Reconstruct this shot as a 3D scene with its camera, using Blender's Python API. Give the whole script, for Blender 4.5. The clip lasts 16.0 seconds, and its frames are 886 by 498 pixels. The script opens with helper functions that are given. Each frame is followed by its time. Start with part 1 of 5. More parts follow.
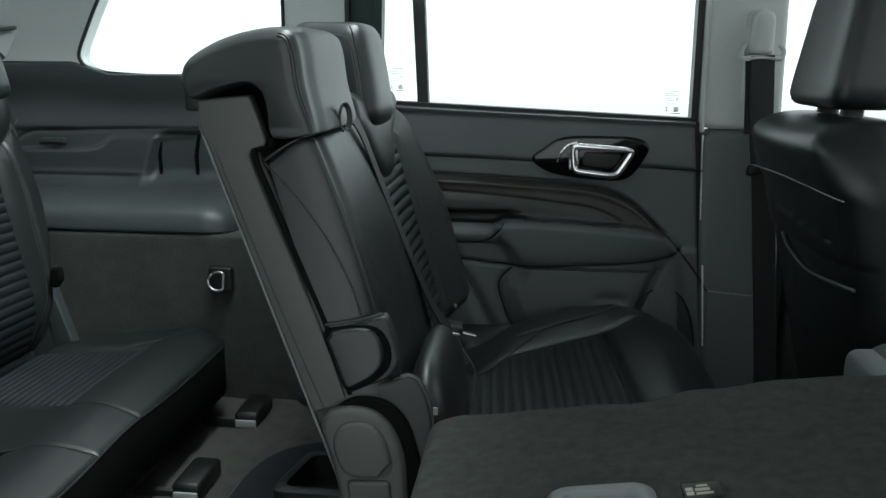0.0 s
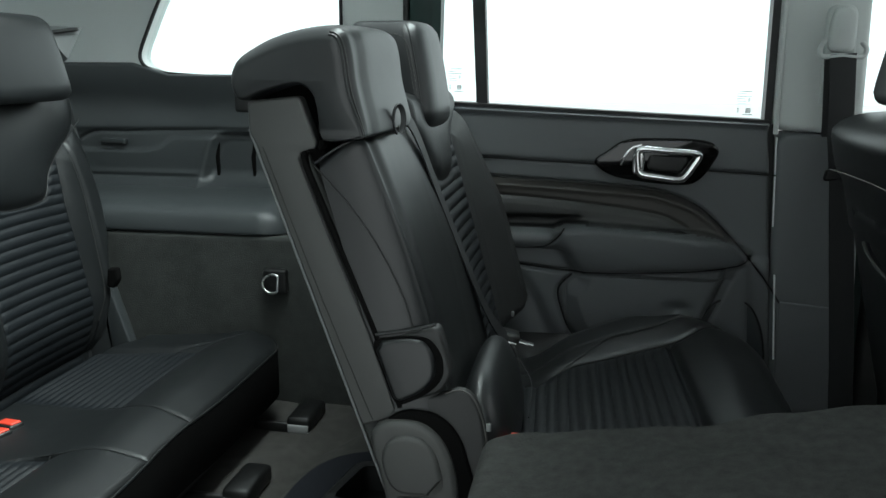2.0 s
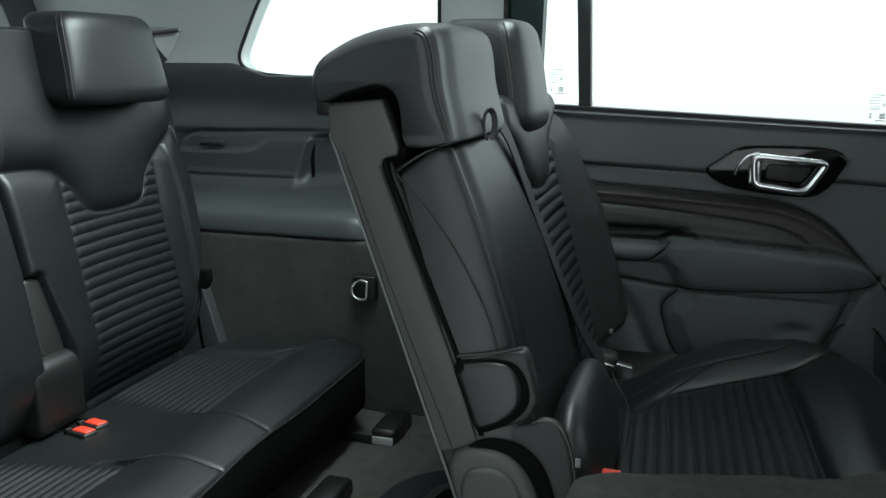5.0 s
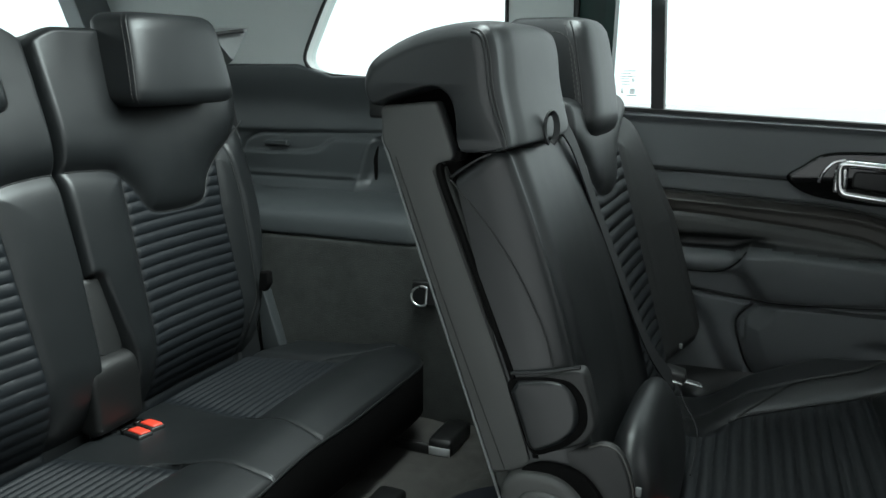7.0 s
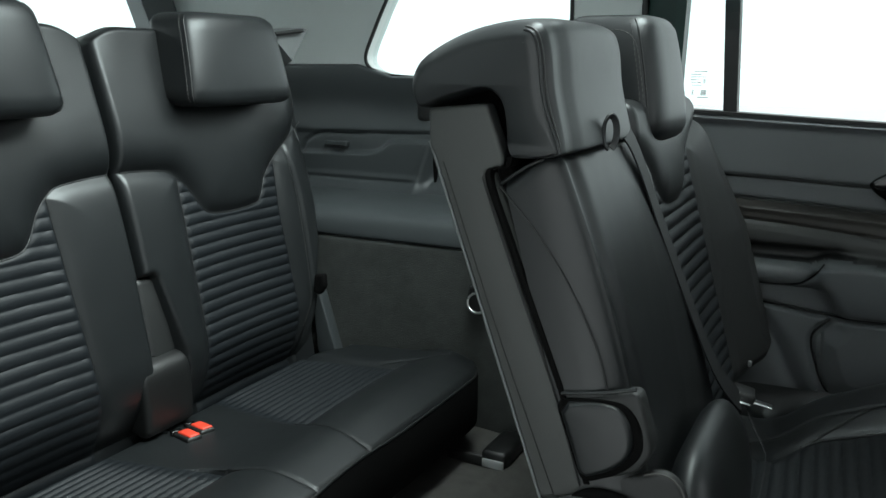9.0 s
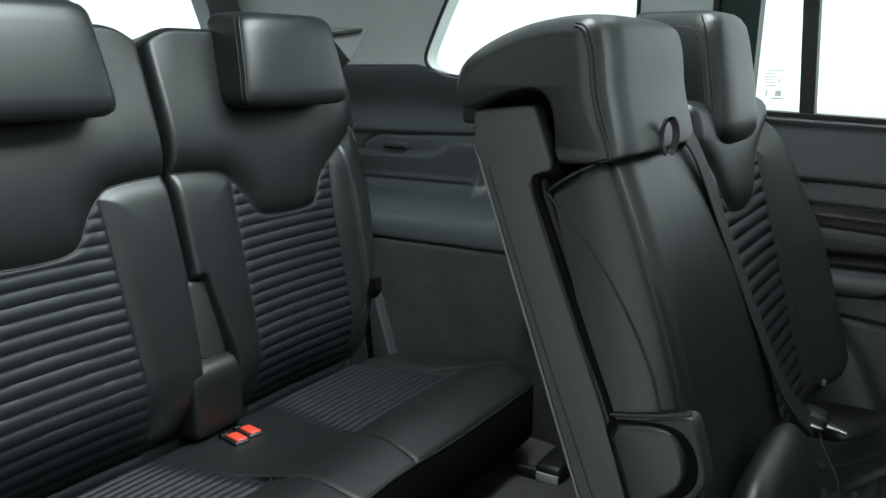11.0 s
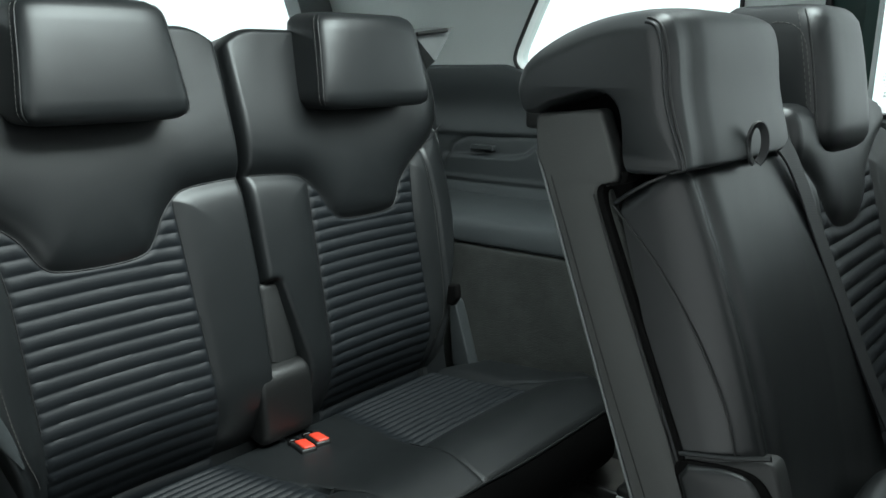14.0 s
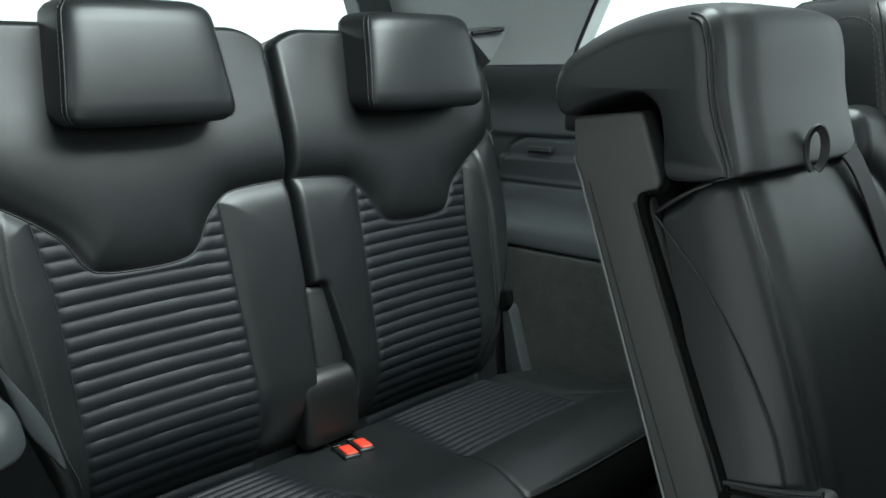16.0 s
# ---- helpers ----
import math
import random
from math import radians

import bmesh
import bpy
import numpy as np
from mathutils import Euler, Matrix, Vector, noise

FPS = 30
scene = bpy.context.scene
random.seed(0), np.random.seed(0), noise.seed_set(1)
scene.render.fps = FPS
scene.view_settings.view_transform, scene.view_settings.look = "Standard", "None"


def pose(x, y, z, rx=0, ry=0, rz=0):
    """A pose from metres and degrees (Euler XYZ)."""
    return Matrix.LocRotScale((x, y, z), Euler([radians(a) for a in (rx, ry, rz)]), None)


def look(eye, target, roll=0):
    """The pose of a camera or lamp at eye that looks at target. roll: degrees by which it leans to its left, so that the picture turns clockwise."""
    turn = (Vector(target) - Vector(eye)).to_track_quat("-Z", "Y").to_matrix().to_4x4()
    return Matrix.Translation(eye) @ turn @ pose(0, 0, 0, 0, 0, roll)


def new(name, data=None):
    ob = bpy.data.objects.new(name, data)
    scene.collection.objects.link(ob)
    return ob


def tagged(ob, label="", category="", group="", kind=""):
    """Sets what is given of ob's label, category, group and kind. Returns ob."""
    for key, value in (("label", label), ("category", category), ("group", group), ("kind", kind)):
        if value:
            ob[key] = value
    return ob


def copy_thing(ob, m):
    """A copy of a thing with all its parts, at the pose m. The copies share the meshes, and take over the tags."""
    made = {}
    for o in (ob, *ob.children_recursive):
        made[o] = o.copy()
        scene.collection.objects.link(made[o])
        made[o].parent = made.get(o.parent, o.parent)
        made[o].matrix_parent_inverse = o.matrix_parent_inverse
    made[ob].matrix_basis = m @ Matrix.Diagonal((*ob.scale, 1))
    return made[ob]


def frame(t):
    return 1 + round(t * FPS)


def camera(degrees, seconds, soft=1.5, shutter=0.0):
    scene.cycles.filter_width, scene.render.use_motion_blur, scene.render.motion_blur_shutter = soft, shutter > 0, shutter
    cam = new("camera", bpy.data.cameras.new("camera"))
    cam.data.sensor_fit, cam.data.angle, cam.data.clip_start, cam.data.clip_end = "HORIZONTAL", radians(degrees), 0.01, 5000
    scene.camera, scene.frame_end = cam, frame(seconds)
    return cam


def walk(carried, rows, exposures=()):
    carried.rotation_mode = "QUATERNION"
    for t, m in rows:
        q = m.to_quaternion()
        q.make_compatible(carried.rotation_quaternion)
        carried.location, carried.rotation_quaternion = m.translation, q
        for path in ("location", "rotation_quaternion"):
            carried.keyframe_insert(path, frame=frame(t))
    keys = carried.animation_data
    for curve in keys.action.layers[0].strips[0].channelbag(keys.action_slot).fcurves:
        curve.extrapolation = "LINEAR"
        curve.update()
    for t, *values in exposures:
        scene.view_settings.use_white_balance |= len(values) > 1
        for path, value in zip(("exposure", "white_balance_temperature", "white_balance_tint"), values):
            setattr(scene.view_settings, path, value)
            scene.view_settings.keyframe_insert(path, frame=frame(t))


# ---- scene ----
cam = camera(56.1, 16.0)
PATH = [
    (0, (0.075, -1.073, 0.885), (-0.13, 0.868, 0.447), 0.4),
    (0.5, (0.075, -1.064, 0.885), (-0.159, 0.874, 0.447), 0.3),
    (1, (0.075, -1.052, 0.885), (-0.195, 0.881, 0.446), 0.2),
    (1.5, (0.075, -1.04, 0.885), (-0.232, 0.887, 0.446), 0.2),
    (2, (0.075, -1.027, 0.884), (-0.273, 0.893, 0.446), 0.2),
    (2.5, (0.074, -1.015, 0.883), (-0.313, 0.898, 0.446), 0.3),
    (3, (0.074, -1.002, 0.885), (-0.355, 0.901, 0.444), 0.2),
    (3.5, (0.075, -0.989, 0.884), (-0.397, 0.905, 0.445), 0.2),
    (4, (0.075, -0.977, 0.884), (-0.435, 0.906, 0.447), 0.2),
    (6.5, (0.075, -0.915, 0.883), (-0.633, 0.904, 0.447), 0.2),
    (7, (0.076, -0.904, 0.883), (-0.672, 0.9, 0.448), 0.2),
    (7.5, (0.075, -0.892, 0.883), (-0.71, 0.895, 0.448), 0.2),
    (8, (0.076, -0.88, 0.883), (-0.746, 0.891, 0.447), 0.2),
    (8.5, (0.076, -0.867, 0.882), (-0.783, 0.886, 0.447), 0.2),
    (9, (0.076, -0.856, 0.883), (-0.82, 0.878, 0.448), 0.2),
    (11.5, (0.079, -0.797, 0.882), (-0.999, 0.831, 0.448), 0.0),
    (12, (0.079, -0.786, 0.883), (-1.033, 0.819, 0.449), -0.0),
    (12.5, (0.08, -0.776, 0.883), (-1.065, 0.806, 0.449), -0.1),
    (13, (0.081, -0.763, 0.883), (-1.099, 0.792, 0.449), -0.1),
    (13.5, (0.081, -0.752, 0.882), (-1.132, 0.778, 0.449), -0.1),
    (14, (0.083, -0.74, 0.882), (-1.164, 0.763, 0.449), -0.2),
    (14.5, (0.083, -0.728, 0.882), (-1.195, 0.748, 0.45), -0.3),
    (15, (0.084, -0.717, 0.882), (-1.226, 0.732, 0.451), -0.4),
    (15.5, (0.085, -0.706, 0.882), (-1.256, 0.714, 0.451), -0.4),
    (16, (0.086, -0.694, 0.882), (-1.287, 0.695, 0.45), -0.5),
]
walk(cam, [(t, look(eye, target, roll)) for t, eye, target, roll in PATH])

# ---- world ----
# a white photo studio round the car
world = bpy.data.worlds.new("studio")
scene.world = world
world.use_nodes = True
wn, wl = world.node_tree.nodes, world.node_tree.links
wn["Background"].inputs["Color"].default_value = (0.90, 0.98, 0.985, 1)
wn["Background"].inputs["Strength"].default_value = 1.68
# unseen area lamp, added to light the seats through the roof opening
box_lamp = bpy.data.lights.new("added_top_lamp", "AREA")
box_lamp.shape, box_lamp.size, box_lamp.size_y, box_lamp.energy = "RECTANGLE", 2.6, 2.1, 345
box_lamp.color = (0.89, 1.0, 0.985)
top_lamp = new("added_top_lamp", box_lamp)
top_lamp.matrix_world = look((0.58, 0.25, 2.8), (-0.45, 0.05, 0.6))

# ---- materials ----
def material(name, base, rough, metal=0.0, grain=0.0, grain_size=900.0, blotch=0.12, blotch_size=6.0, spec=0.5, rough_var=0.06, weave=False, wrinkle=0.0):
    m = bpy.data.materials.new(name)
    m.use_nodes = True
    n, l = m.node_tree.nodes, m.node_tree.links
    p = n["Principled BSDF"]
    p.inputs["Metallic"].default_value = metal
    p.inputs["Specular IOR Level"].default_value = spec
    tc = n.new("ShaderNodeTexCoord")
    big = n.new("ShaderNodeTexNoise")
    big.inputs["Scale"].default_value, big.inputs["Detail"].default_value = blotch_size, 5
    l.new(tc.outputs["Object"], big.inputs["Vector"])
    mix = n.new("ShaderNodeMix")
    mix.data_type = "RGBA"
    mix.inputs["A"].default_value = (*[c * (1 - blotch) for c in base], 1)
    mix.inputs["B"].default_value = (*[min(1, c * (1 + blotch)) for c in base], 1)
    l.new(big.outputs["Fac"], mix.inputs["Factor"])
    l.new(mix.outputs["Result"], p.inputs["Base Color"])
    rr = n.new("ShaderNodeMapRange")
    rr.inputs["To Min"].default_value, rr.inputs["To Max"].default_value = max(0.02, rough - rough_var), min(1, rough + rough_var)
    l.new(big.outputs["Fac"], rr.inputs["Value"])
    l.new(rr.outputs["Result"], p.inputs["Roughness"])
    if grain:
        if weave:
            fine = n.new("ShaderNodeTexWave")
            fine.inputs["Scale"].default_value, fine.inputs["Distortion"].default_value = grain_size, 1.0
            out = fine.outputs["Fac"]
        else:
            fine = n.new("ShaderNodeTexVoronoi") if name.startswith("leather") else n.new("ShaderNodeTexNoise")
            fine.inputs["Scale"].default_value = grain_size
            out = fine.outputs["Distance"] if name.startswith("leather") else fine.outputs["Fac"]
        l.new(tc.outputs["Object"], fine.inputs["Vector"])
        b = n.new("ShaderNodeBump")
        b.inputs["Strength"].default_value, b.inputs["Distance"].default_value = grain, 0.001
        l.new(out, b.inputs["Height"])
        if wrinkle:
            slack = n.new("ShaderNodeTexNoise")
            slack.inputs["Scale"].default_value, slack.inputs["Detail"].default_value, slack.inputs["Distortion"].default_value = 13, 2, 0.6
            l.new(tc.outputs["Object"], slack.inputs["Vector"])
            b2 = n.new("ShaderNodeBump")
            b2.inputs["Strength"].default_value, b2.inputs["Distance"].default_value = wrinkle, 0.004
            l.new(slack.outputs["Fac"], b2.inputs["Height"])
            l.new(b2.outputs["Normal"], b.inputs["Normal"])
        l.new(b.outputs["Normal"], p.inputs["Normal"])
    return m

LEATHER = material("leather_black", (0.0078, 0.0092, 0.0098), 0.385, grain=0.05, grain_size=900, blotch=0.2, blotch_size=11, rough_var=0.05, wrinkle=0.06)
QUILT = material("leather_perforated", (0.0062, 0.0080, 0.0096), 0.52, grain=0.12, grain_size=700, blotch=0.15, spec=0.27)
GUSSET = material("leather_gusset", (0.011, 0.012, 0.012), 0.55, grain=0.10, grain_size=900)
DARK = material("plastic_charcoal", (0.108, 0.116, 0.119), 0.46, grain=0.35, grain_size=1500, blotch=0.08)
QUARTER = material("plastic_quarter", (0.037, 0.0425, 0.0445), 0.40, grain=0.3, grain_size=1500, blotch=0.08)
SEATPLASTIC = material("plastic_seat_side", (0.043, 0.045, 0.043), 0.48, grain=0.4, grain_size=1400, blotch=0.08)
GREY = material("trim_light_grey", (0.52, 0.55, 0.54), 0.75, grain=0.3, grain_size=1300, blotch=0.05)
MIDGREY = material("plastic_mid_grey", (0.13, 0.14, 0.14), 0.45, grain=0.2, grain_size=1200)
GREYPLATE = material("plastic_pale_grey", (0.30, 0.31, 0.31), 0.5, grain=0.2, grain_size=1200)
TRIMHIDE = material("leather_trim", (0.044, 0.041, 0.037), 0.46, grain=0.10, grain_size=900, blotch=0.2, blotch_size=11)
CARPET = material("carpet_black", (0.060, 0.059, 0.055), 0.95, grain=1.0, grain_size=420, blotch=0.35, blotch_size=40, spec=0.15)
LINING = material("carpet_lining", (0.040, 0.043, 0.041), 0.95, grain=1.0, grain_size=420, blotch=0.35, blotch_size=40, spec=0.15)
FOLDCARPET = material("carpet_seat_back", (0.043, 0.045, 0.043), 0.95, grain=1.0, grain_size=380, blotch=0.55, blotch_size=85, spec=0.12)
MAT = material("floor_mat_black", (0.016, 0.018, 0.023), 0.9, grain=0.8, grain_size=500, spec=0.2)
BLACK = material("plastic_black", (0.006, 0.0065, 0.0065), 0.45, grain=0.2, grain_size=1200)
# near-black: shade painted into gaps and recesses, also plain black trim
SHADE_BLACK = material("near_black_shade", (0.003, 0.003, 0.003), 0.95, spec=0.08)
PIANO = material("piano_black", (0.004, 0.004, 0.004), 0.06, rough_var=0.02)
CHROME = material("satin_chrome", (0.86, 0.86, 0.86), 0.20, metal=1.0, rough_var=0.03)
STEEL = material("bare_steel", (0.60, 0.60, 0.60), 0.28, metal=1.0)
WEB = material("belt_webbing", (0.010, 0.011, 0.012), 0.60, grain=0.08, grain_size=420, weave=True)
RED = material("red_button", (0.62, 0.05, 0.025), 0.45, grain=0.05)
PAINT = material("green_body_paint", (0.006, 0.024, 0.020), 0.38, spec=0.3)
RUBBER = material("rubber_seal", (0.010, 0.010, 0.010), 0.6)
WHITE = material("white_light_strip", (0.75, 0.77, 0.76), 0.5)
LABEL = material("label_cream", (0.36, 0.35, 0.29), 0.6)
INK = material("label_ink", (0.42, 0.45, 0.45), 0.6)
THREAD = material("grey_thread", (0.052, 0.051, 0.048), 0.7)
PALETHREAD = material("pale_thread", (0.30, 0.29, 0.27), 0.7)
STUDIO = material("studio_floor", (0.80, 0.80, 0.80), 0.6)

GLASS = bpy.data.materials.new("window_glass")
GLASS.use_nodes = True
gn, gl = GLASS.node_tree.nodes, GLASS.node_tree.links
gn.remove(gn["Principled BSDF"])
g_mix, g_tr, g_gl = gn.new("ShaderNodeMixShader"), gn.new("ShaderNodeBsdfTransparent"), gn.new("ShaderNodeBsdfGlossy")
g_tr.inputs["Color"].default_value = (0.93, 0.97, 0.97, 1)
g_gl.inputs["Roughness"].default_value = 0.02
g_mix.inputs[0].default_value = 0.05
gl.new(g_tr.outputs[0], g_mix.inputs[1]), gl.new(g_gl.outputs[0], g_mix.inputs[2])
gl.new(g_mix.outputs[0], gn["Material Output"].inputs["Surface"])

# ---- mesh helpers ----
import mathutils
import mathutils.geometry

def thing(name, at, label, category, group="", kind=""):
    ob = new(name)
    ob.location = at
    ob.empty_display_size = 0.05
    return tagged(ob, label, category, group, kind)

def base_of(ob):
    return Vector(ob.location) + (base_of(ob.parent) if ob.parent else Vector((0, 0, 0)))

def part_data(name, verts, faces, mat, parent=None, label="", smooth=True, kind=""):
    """One mesh object out of world points; a child of parent, or top-level."""
    verts = np.asarray(verts, float).reshape(-1, 3)
    org = base_of(parent) if parent else Vector(verts.mean(axis=0))
    me = bpy.data.meshes.new(name)
    me.from_pydata((verts - np.array(org)).tolist(), [], [tuple(int(i) for i in f) for f in faces])
    me.materials.append(mat)
    if smooth:
        me.polygons.foreach_set("use_smooth", [True] * len(me.polygons))
    me.update()
    ob = new(name, me)
    if parent:
        ob.parent = parent
    else:
        ob.location = org
    if smooth:
        me.set_sharp_from_angle(angle=radians(50))
    return tagged(ob, label, kind=kind)

def part(name, bm, mat, parent, label="", smooth=True):
    bm.verts.index_update()
    verts = [v.co[:] for v in bm.verts]
    faces = [[v.index for v in f.verts] for f in bm.faces]
    bm.free()
    return part_data(name, verts, faces, mat, parent, label, smooth)

def box_bm(lo, hi, bevel=0.003, seg=2):
    bm = bmesh.new()
    bmesh.ops.create_cube(bm, size=1)
    for v in bm.verts:
        v.co = Vector([lo[i] + (v.co[i] + 0.5) * (hi[i] - lo[i]) for i in range(3)])
    if bevel:
        bmesh.ops.bevel(bm, geom=bm.edges[:], offset=bevel, segments=seg, affect="EDGES", profile=0.5)
    return bm

def box(name, lo, hi, mat, parent=None, bevel=0.003, label="", turn=None):
    bm = box_bm(lo, hi, bevel)
    if turn is not None:
        c = (Vector(lo) + Vector(hi)) / 2
        bmesh.ops.transform(bm, matrix=Matrix.Translation(c) @ turn @ Matrix.Translation(-c), verts=bm.verts)
    return part(name, bm, mat, parent, label)

def smooth_line(pts, n=12, closed=False):
    """Catmull-Rom through the points."""
    pts = [np.array(p, float) for p in pts]
    k, out = len(pts), []
    for i in range(k if closed else k - 1):
        g = (lambda j: pts[j % k]) if closed else (lambda j: pts[min(max(j, 0), k - 1)])
        a, b, c, d = g(i - 1), g(i), g(i + 1), g(i + 2)
        for t in np.linspace(0, 1, n, endpoint=False):
            out.append(0.5 * (2 * b + (c - a) * t + (2 * a - 5 * b + 4 * c - d) * t * t + (3 * b - a - 3 * c + d) * t ** 3))
    if not closed:
        out.append(pts[-1])
    return np.array(out)

def rounded(pts, r, n=5):
    """A closed polygon with its corners rounded by about r."""
    pts, out = [np.array(p, float) for p in pts], []
    for i, p in enumerate(pts):
        a, b = pts[i - 1], pts[(i + 1) % len(pts)]
        da, db = a - p, b - p
        ra, rb = min(r, np.linalg.norm(da) * 0.45), min(r, np.linalg.norm(db) * 0.45)
        pa, pb = p + da / np.linalg.norm(da) * ra, p + db / np.linalg.norm(db) * rb
        for t in np.linspace(0, 1, n):
            out.append((1 - t) ** 2 * pa + 2 * t * (1 - t) * p + t * t * pb)
    return np.array(out)

def seg_dist(U, V, pts):
    """The distance of each (U, V) from a polyline."""
    d = np.full(U.shape, 9.0)
    for (x0, y0), (x1, y1) in zip(pts[:-1], pts[1:]):
        ex, ey = x1 - x0, y1 - y0
        t = np.clip(((U - x0) * ex + (V - y0) * ey) / (ex * ex + ey * ey + 1e-12), 0, 1)
        d = np.minimum(d, np.hypot(U - x0 - t * ex, V - y0 - t * ey))
    return d

def inside(U, V, pts):
    hit = np.zeros(U.shape, bool)
    for (x0, y0), (x1, y1) in zip(pts, np.roll(np.asarray(pts), -1, axis=0)):
        hit ^= ((y0 > V) != (y1 > V)) & (U < (x1 - x0) * (V - y0) / (y1 - y0 + 1e-12) + x0)
    return hit

def samples(a, b, step, r):
    k = 6
    ends = r * (1 - np.cos(np.linspace(0, np.pi / 2, k)))
    n = max(2, int((b - a - 2 * r) / step))
    return np.concatenate([a + ends, np.linspace(a + r, b - r, n + 1)[1:-1], (b - ends)[::-1]])

def field(parent, u, v, pos, height, depth, parts, region=None, step=0.004, r=0.012, ul=None, ur=None, stepv=None, taper=0.0):
    """A padded slab: a grid over u by v with rounded rims, raised by height(u, v), closed by its sides and back.
    parts: (name, material, label) by region number; the sides and the back go with part 0."""
    su, sv = samples(u[0], u[1], step, r), samples(v[0], v[1], stepv or step, r)
    U, V = np.meshgrid(su, sv)
    du, dv = np.minimum(U - u[0], u[1] - U), np.minimum(V - v[0], v[1] - V)
    a, b = np.clip(r - du, 0, r), np.clip(r - dv, 0, r)
    e = np.hypot(a, b)
    over = e > r
    k = np.where(over, r / np.maximum(e, 1e-9), 1)
    U = U + np.where(over, (1 - k) * a * np.where(U < (u[0] + u[1]) / 2, 1, -1), 0)
    V = V + np.where(over, (1 - k) * b * np.where(V < (v[0] + v[1]) / 2, 1, -1), 0)
    drop = r - np.sqrt(np.clip(r * r - np.minimum(e, r) ** 2, 0, None))
    if ul is not None:
        s = (U - u[0]) / (u[1] - u[0])
        U = ul(V) + s * (ur(V) - ul(V))
    wob = 0.00012 * np.sin(U * 41 + 2.1 * np.sin(V * 19 + v[0] * 50)) * np.sin(V * 33 + 1.7 * np.sin(U * 27)) + 0.00005 * np.sin(U * 113 + V * 87) * np.sin(V * 131 - U * 45)
    H = (height(U, V) + wob) * np.clip(1 - drop / r, 0, 1) - drop
    P = np.stack(pos(U, V, H), axis=-1)
    m, n = U.shape
    idx = np.arange(m * n).reshape(m, n)
    quads = np.stack([idx[:-1, :-1], idx[:-1, 1:], idx[1:, 1:], idx[1:, :-1]], axis=-1).reshape(-1, 4)
    uc = (U[:-1, :-1] + U[1:, 1:]) / 2
    vc = (V[:-1, :-1] + V[1:, 1:]) / 2
    reg = (region(uc, vc) if region else np.zeros(uc.shape, int)).reshape(-1)
    rim = np.concatenate([idx[0, :], idx[1:, -1], idx[-1, -2::-1], idx[-2:0:-1, 0]])
    ub = U.reshape(-1)[rim]
    ub = ub + (U.mean() - ub) * taper
    B = np.stack(pos(ub, V.reshape(-1)[rim], np.full(len(rim), -depth)), axis=-1)
    made = []
    for i, (name, mat, label) in enumerate(parts):
        q = quads[reg == i]
        used, back = np.unique(q, return_inverse=True)
        verts, faces = P.reshape(-1, 3)[used], back.reshape(-1, 4).tolist()
        if i == 0:
            k = len(rim)
            at = np.searchsorted(used, rim)
            at[at >= len(used)] = 0
            lost = np.flatnonzero(used[at] != rim)
            at[lost] = len(verts) + np.arange(len(lost))
            o = len(verts) + len(lost)
            verts = np.concatenate([verts, P.reshape(-1, 3)[rim[lost]], B])
            faces += [(at[j], o + j, o + (j + 1) % k, at[(j + 1) % k]) for j in range(k)]
            faces.append([o + j for j in range(k)][::-1])
        if len(faces):
            made.append(part_data(name, verts, faces, mat, parent, label))
    return made

def rings_mesh(name, rings, mat, parent, label="", cap=True, closed_path=False):
    """A skin over rings of equally many points."""
    R = np.array(rings, float)
    m, k = R.shape[:2]
    faces = []
    for i in range(m if closed_path else m - 1):
        j = (i + 1) % m
        for a in range(k):
            b = (a + 1) % k
            faces.append((i * k + a, i * k + b, j * k + b, j * k + a))
    if cap and not closed_path:
        if k <= 8:
            faces += [list(range(k))[::-1], [(m - 1) * k + a for a in range(k)]]
        else:
            for o, ring in ((0, R[0]), ((m - 1) * k, R[-1])):
                keep = [a for a in range(k) if np.linalg.norm(ring[a] - ring[a - 1]) > 1e-6]
                for tri in mathutils.geometry.tessellate_polygon([[Vector(ring[a]) for a in keep]]):
                    f = [o + keep[j] for j in tri]
                    n = np.cross(np.array(R.reshape(-1, 3)[f[1]]) - R.reshape(-1, 3)[f[0]], np.array(R.reshape(-1, 3)[f[2]]) - R.reshape(-1, 3)[f[0]])
                    out = R[0].mean(0) - R[-1].mean(0) if o == 0 else R[-1].mean(0) - R[0].mean(0)
                    faces.append(f if np.dot(n, out) > 0 else f[::-1])
    return part_data(name, R.reshape(-1, 3), faces, mat, parent, label)

